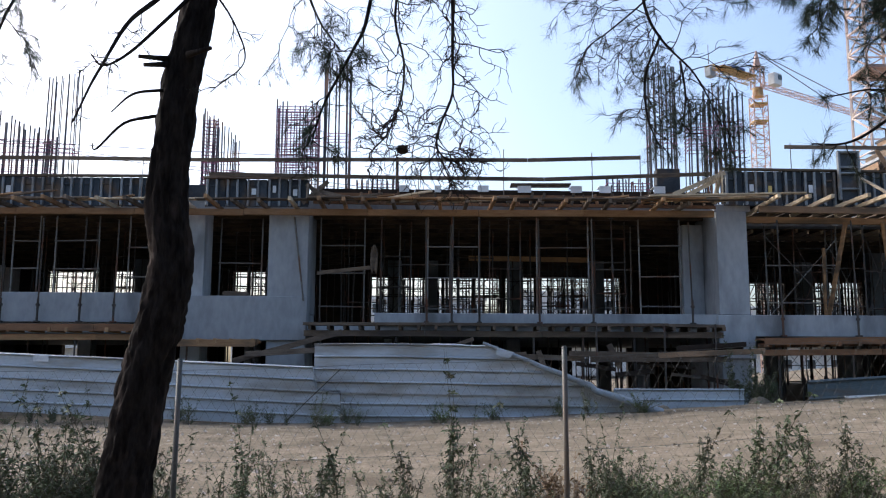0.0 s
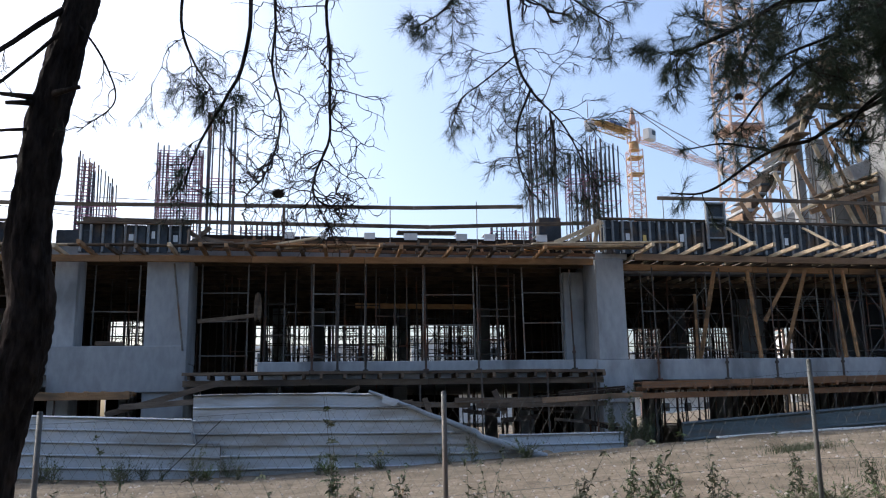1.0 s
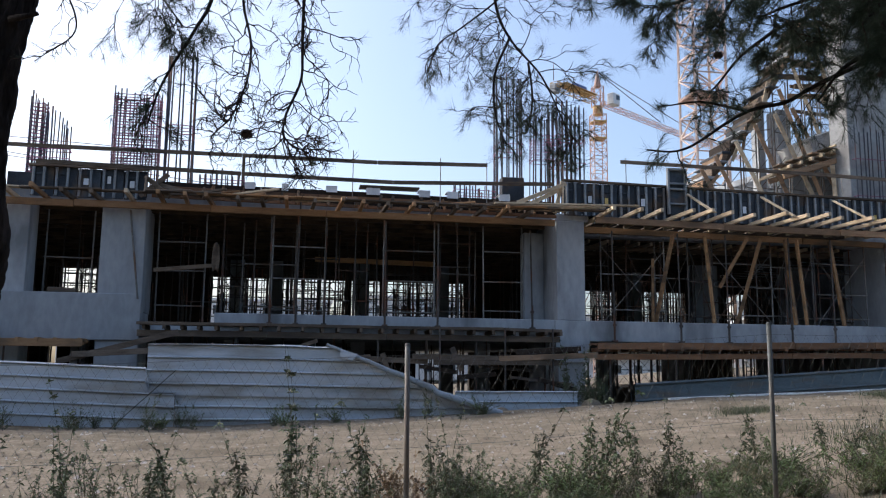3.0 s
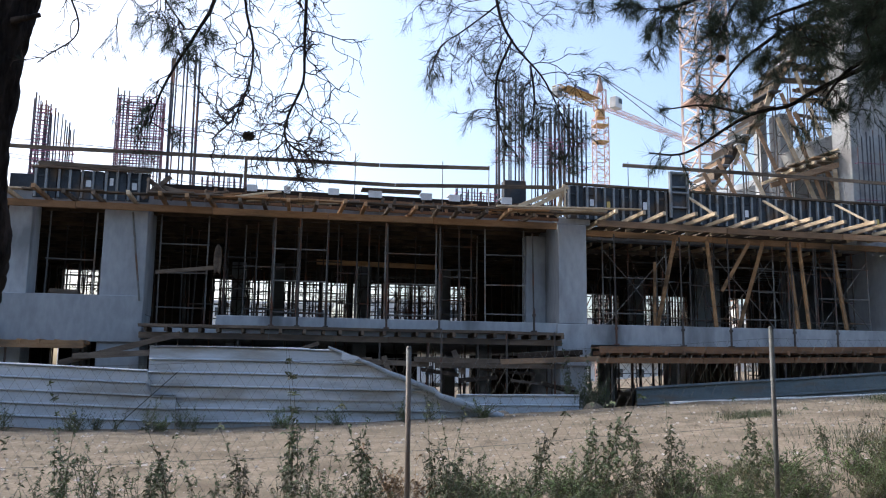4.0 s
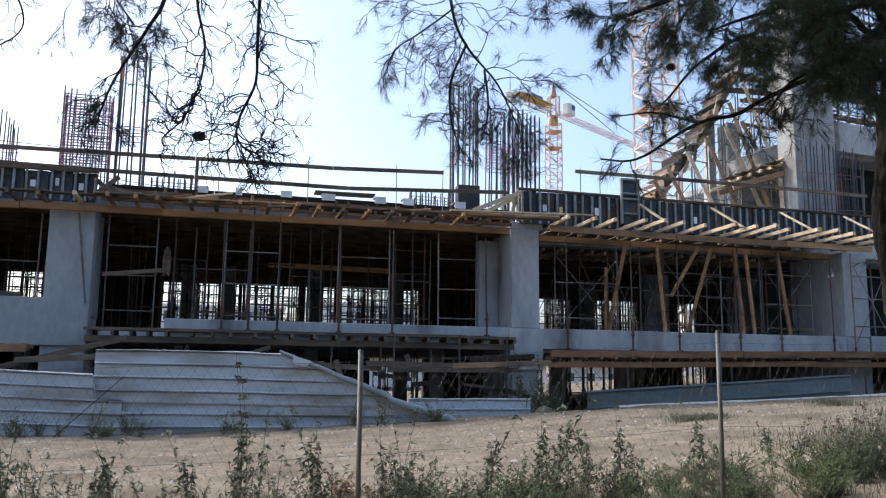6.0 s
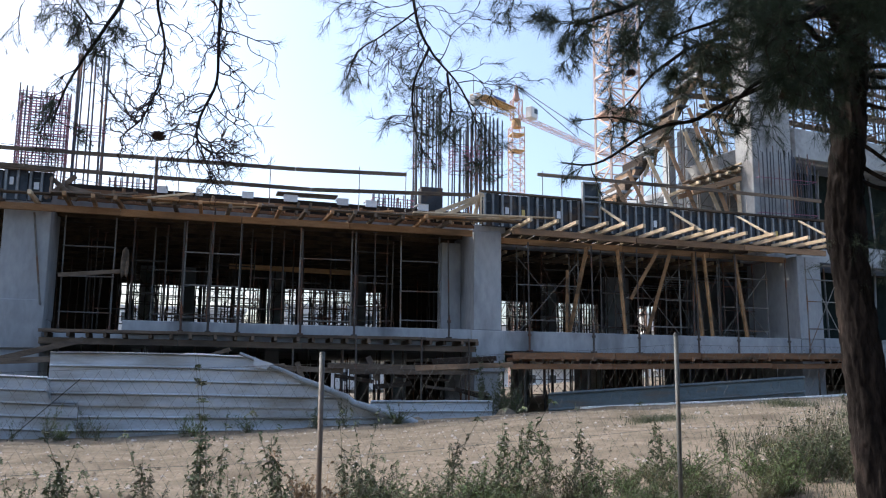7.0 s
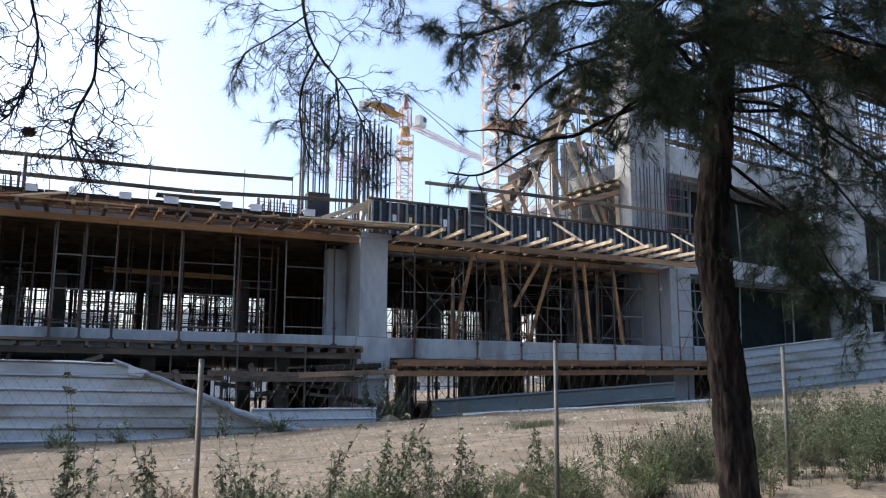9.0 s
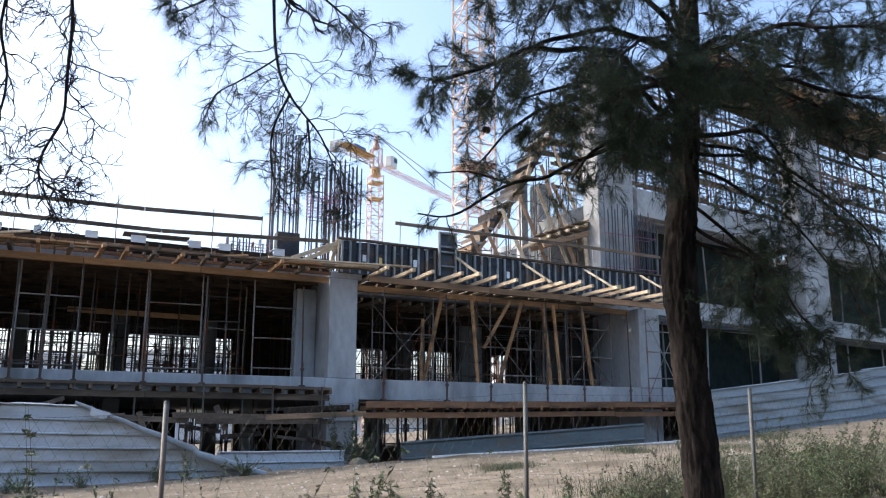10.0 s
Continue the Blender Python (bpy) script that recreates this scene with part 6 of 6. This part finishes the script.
# tall ones that stand out
for kind, x, y, size in ((4, -3.35, 8.0, 0.86), (4, -2.0, 8.1, 0.9), (4, 0.03, 8.2, 1.0), (4, 0.22, 8.6, 0.72), (2, -1.9, 8.0, 1.0), (7, -0.32, 8.1, 0.95), (7, 3.12, 8.3, 1.1), (7, 3.66, 8.5, 1.0), (7, 3.98, 8.3, 0.95), (7, 0.78, 8.2, 1.1), (2, 1.5, 8.0, 1.0), (2, 1.62, 8.3, 0.95), (7, 2.3, 8.1, 1.0), (7, 5.0, 8.6, 0.9), (7, 5.9, 8.6, 0.75), (5, 0.95, 7.9, 1.6), (5, 1.05, 7.8, 1.4), (7, -1.07, 8.1, 1.0), (7, -1.3, 8.4, 0.9), (2, 0.7, 8.0, 0.9)):
    plant(kind, x, y, size)
# high bushes beside the leaning pine
for x, y, size in ((-5.3, 8.2, 1.5), (-4.9, 7.9, 1.45), (-4.6, 8.5, 1.6), (-4.2, 8.0, 1.4), (-3.95, 8.4, 1.55), (-3.6, 7.9, 1.4), (-3.4, 8.3, 1.5), (-3.1, 8.0, 1.3), (-2.85, 8.4, 1.35), (-4.4, 7.7, 1.3), (-3.75, 7.7, 1.3)):
    plant(rng.choice((0, 1)), x, y, size)
# clumps along the fence, with gaps between them
for cx, n, size in ((-5.2, 9, 1.25), (-4.5, 11, 1.3), (-3.7, 12, 1.25), (-2.9, 6, 1.05), (-2.0, 6, 1.05), (-1.1, 4, 0.95), (-0.35, 4, 0.95), (0.15, 6, 1.0), (0.75, 5, 0.95), (1.3, 5, 0.95), (1.7, 6, 1.05), (2.25, 5, 0.95), (2.9, 3, 0.8)):
    for _ in range(n):
        plant(rng.choice((0, 1, 1, 3, 3)), cx + rng.gauss(0, 0.27), 7.4 + 1.5 * rng.random(), size * rng.uniform(0.6, 1.05))
for x in (3.1, 3.4, 3.7, 4.0, 4.6, 5.1, 6.2):
    plant(rng.choice((0, 7, 1)), x + rng.uniform(-0.15, 0.15), 7.6 + 1.2 * rng.random(), rng.uniform(0.55, 0.8))
# low green shrubs where the ground rises
for _ in range(62):
    x = 1.8 + 5.8 * rng.random() ** 1.25
    plant(6, x, 7.3 + 1.9 * rng.random(), rng.uniform(0.5, 1.0) * (1.15 if x < 4 else 1.05))
for cx, cy, r, n, size in ((6.9, 8.2, 0.6, 9, 0.85), (7.6, 8.2, 0.6, 11, 0.85), (8.8, 9.0, 0.9, 15, 1.0), (10.2, 9.2, 1.0, 17, 1.1), (11.8, 9.6, 1.1, 15, 1.15), (9.4, 7.8, 0.7, 9, 0.85), (13.2, 10.5, 1.2, 10, 1.15)):
    for _ in range(n):
        plant(rng.choice((1, 3, 6, 6, 0)), cx + rng.gauss(0, 0.5) * r, cy + rng.gauss(0, 0.5) * r, size * rng.uniform(0.6, 1.1))
# thicket beside the upright pine
for _ in range(44):
    plant(rng.choice((0, 1, 1, 3)), 6.3 + 3.4 * rng.random(), 6.5 + 2.2 * rng.random(), rng.uniform(0.7, 1.1))
# at the foot of the hoarding
for _ in range(34):
    plant(rng.choice((3, 3, 6, 1)), -13 + 18 * rng.random() ** 1.3, 20.9 + 0.8 * rng.random(), rng.uniform(0.6, 1.2))
# overgrown foot of the tall column
for _ in range(18):
    plant(rng.choice((2, 0, 1, 4)), 8.0 + 1.3 * rng.random(), 24.0 + 0.9 * rng.random(), rng.uniform(0.9, 1.45))


def blades(count, area, h, seed):
    rs = random.Random(seed)
    b = Mesh()
    for _ in range(count):
        x, y = area(rs)
        z = ground_z(x, y) - 0.01
        a, L = rs.uniform(0, 6.28), h * rs.uniform(0.4, 1.2)
        d = Vector((math.cos(a), math.sin(a), 0))
        w = Vector((-d.y, d.x, 0)) * 0.004
        p = Vector((x, y, z))
        m = p + d * L * 0.25 + Vector((0, 0, L * 0.7))
        b.add([p - w, p + w, m + w * 0.7, p + d * L * 0.6 + Vector((0, 0, L)), m - w * 0.7], [(0, 1, 2, 4), (4, 2, 3)])
    return b


def verge(rs):
    x = rs.uniform(-6, 14)
    return x, rs.uniform(6.8, 9.2 + (1.2 if x > 8 else 0))


def patches(rs):
    cx, cy, r = rs.choice(((9.5, 16.5, 0.7), (11.8, 12.0, 1.6), (8.4, 10.5, 1.4), (14.8, 19.0, 0.7), (10.0, 11.5, 1.8), (13.5, 14, 2.2), (17.5, 18, 1.5), (22, 21, 1.5)))
    return cx + rs.gauss(0, 0.45) * r, cy + rs.gauss(0, 0.6) * r


solo("grass", blades(6000, verge, 0.11, 1), GRASS, "thin dry green grass along the fence", "grass", kind="stuff")
solo("grass_patch", blades(7000, patches, 0.16, 2), GRASS, "scattered patches of dry green grass on dirt", "grass", kind="stuff")
b = Mesh()
rs = random.Random(9)
for _ in range(3200):
    x, y = rs.uniform(-14, 24), rs.uniform(9, 22)
    r = 0.012 + 0.05 * rs.random() ** 4
    z = ground_z(x, y)
    q = [Vector((rs.uniform(-1, 1), rs.uniform(-1, 1), rs.uniform(-0.3, 0.8))).normalized() * r * rs.uniform(0.7, 1.2) for _ in range(6)]
    c = Vector((x, y, z))
    ring = [c + Vector((math.cos(k * 1.05) * r * rs.uniform(0.8, 1.3), math.sin(k * 1.05) * r * rs.uniform(0.8, 1.3), -0.2 * r)) for k in range(6)]
    b.add(ring + [c + Vector((rs.uniform(-0.3, 0.3) * r, rs.uniform(-0.3, 0.3) * r, r * rs.uniform(0.5, 0.9)))], [(k, (k + 1) % 6, 6) for k in range(6)])
clods = Mesh()
for _ in range(3600):
    x, y = rs.uniform(-14, 24), rs.uniform(9, 22.4)
    r = 0.015 + 0.045 * rs.random() ** 3
    c = Vector((x, y, ground_z(x, y)))
    ring = [c + Vector((math.cos(k * 1.26) * r * rs.uniform(0.7, 1.3), math.sin(k * 1.26) * r * rs.uniform(0.7, 1.3), -0.2 * r)) for k in range(5)]
    clods.add(ring + [c + Vector((rs.uniform(-0.3, 0.3) * r, rs.uniform(-0.3, 0.3) * r, r * rs.uniform(0.4, 0.8)))], [(k, (k + 1) % 5, 5) for k in range(5)])
solo("dirt_crumbs", clods, DIRT, "loose crumbs of dry dirt", "dirt", kind="stuff")
solo("gravel", b, STONE, "scattered pale stones and crumbs on the dirt", "stones", kind="stuff")

# ---- unseen green screen added behind the camera: closes that side and cuts its sky light ----
b = Mesh()
rings, cols = 14, 60
for j in range(rings):
    for i in range(cols + 1):
        a = radians(180 + 180 * i / cols)
        h = 11.0 * j / (rings - 1)
        q = Vector((math.cos(a) * 2.2, math.sin(a) * 2.2, h * 0.35))
        r = 13 + 2.2 * noise.noise(q) + 1.2 * noise.noise(q * 2.7) - 0.25 * h * (0.3 + 0.4 * noise.noise(q * 1.3))
        b.v.append((math.cos(a) * r * 1.9, -1.0 + math.sin(a) * r * 0.8, -0.2 + h + (1.5 * noise.noise(q * 3.1) if j == rings - 1 else 0)))
b.f = [(j * (cols + 1) + i, j * (cols + 1) + i + 1, (j + 1) * (cols + 1) + i + 1, (j + 1) * (cols + 1) + i) for j in range(rings - 1) for i in range(cols)]
solo("backdrop", b, NEEDLE, "unseen dark green screen added behind the camera to cut sky light", "wood", kind="structure")
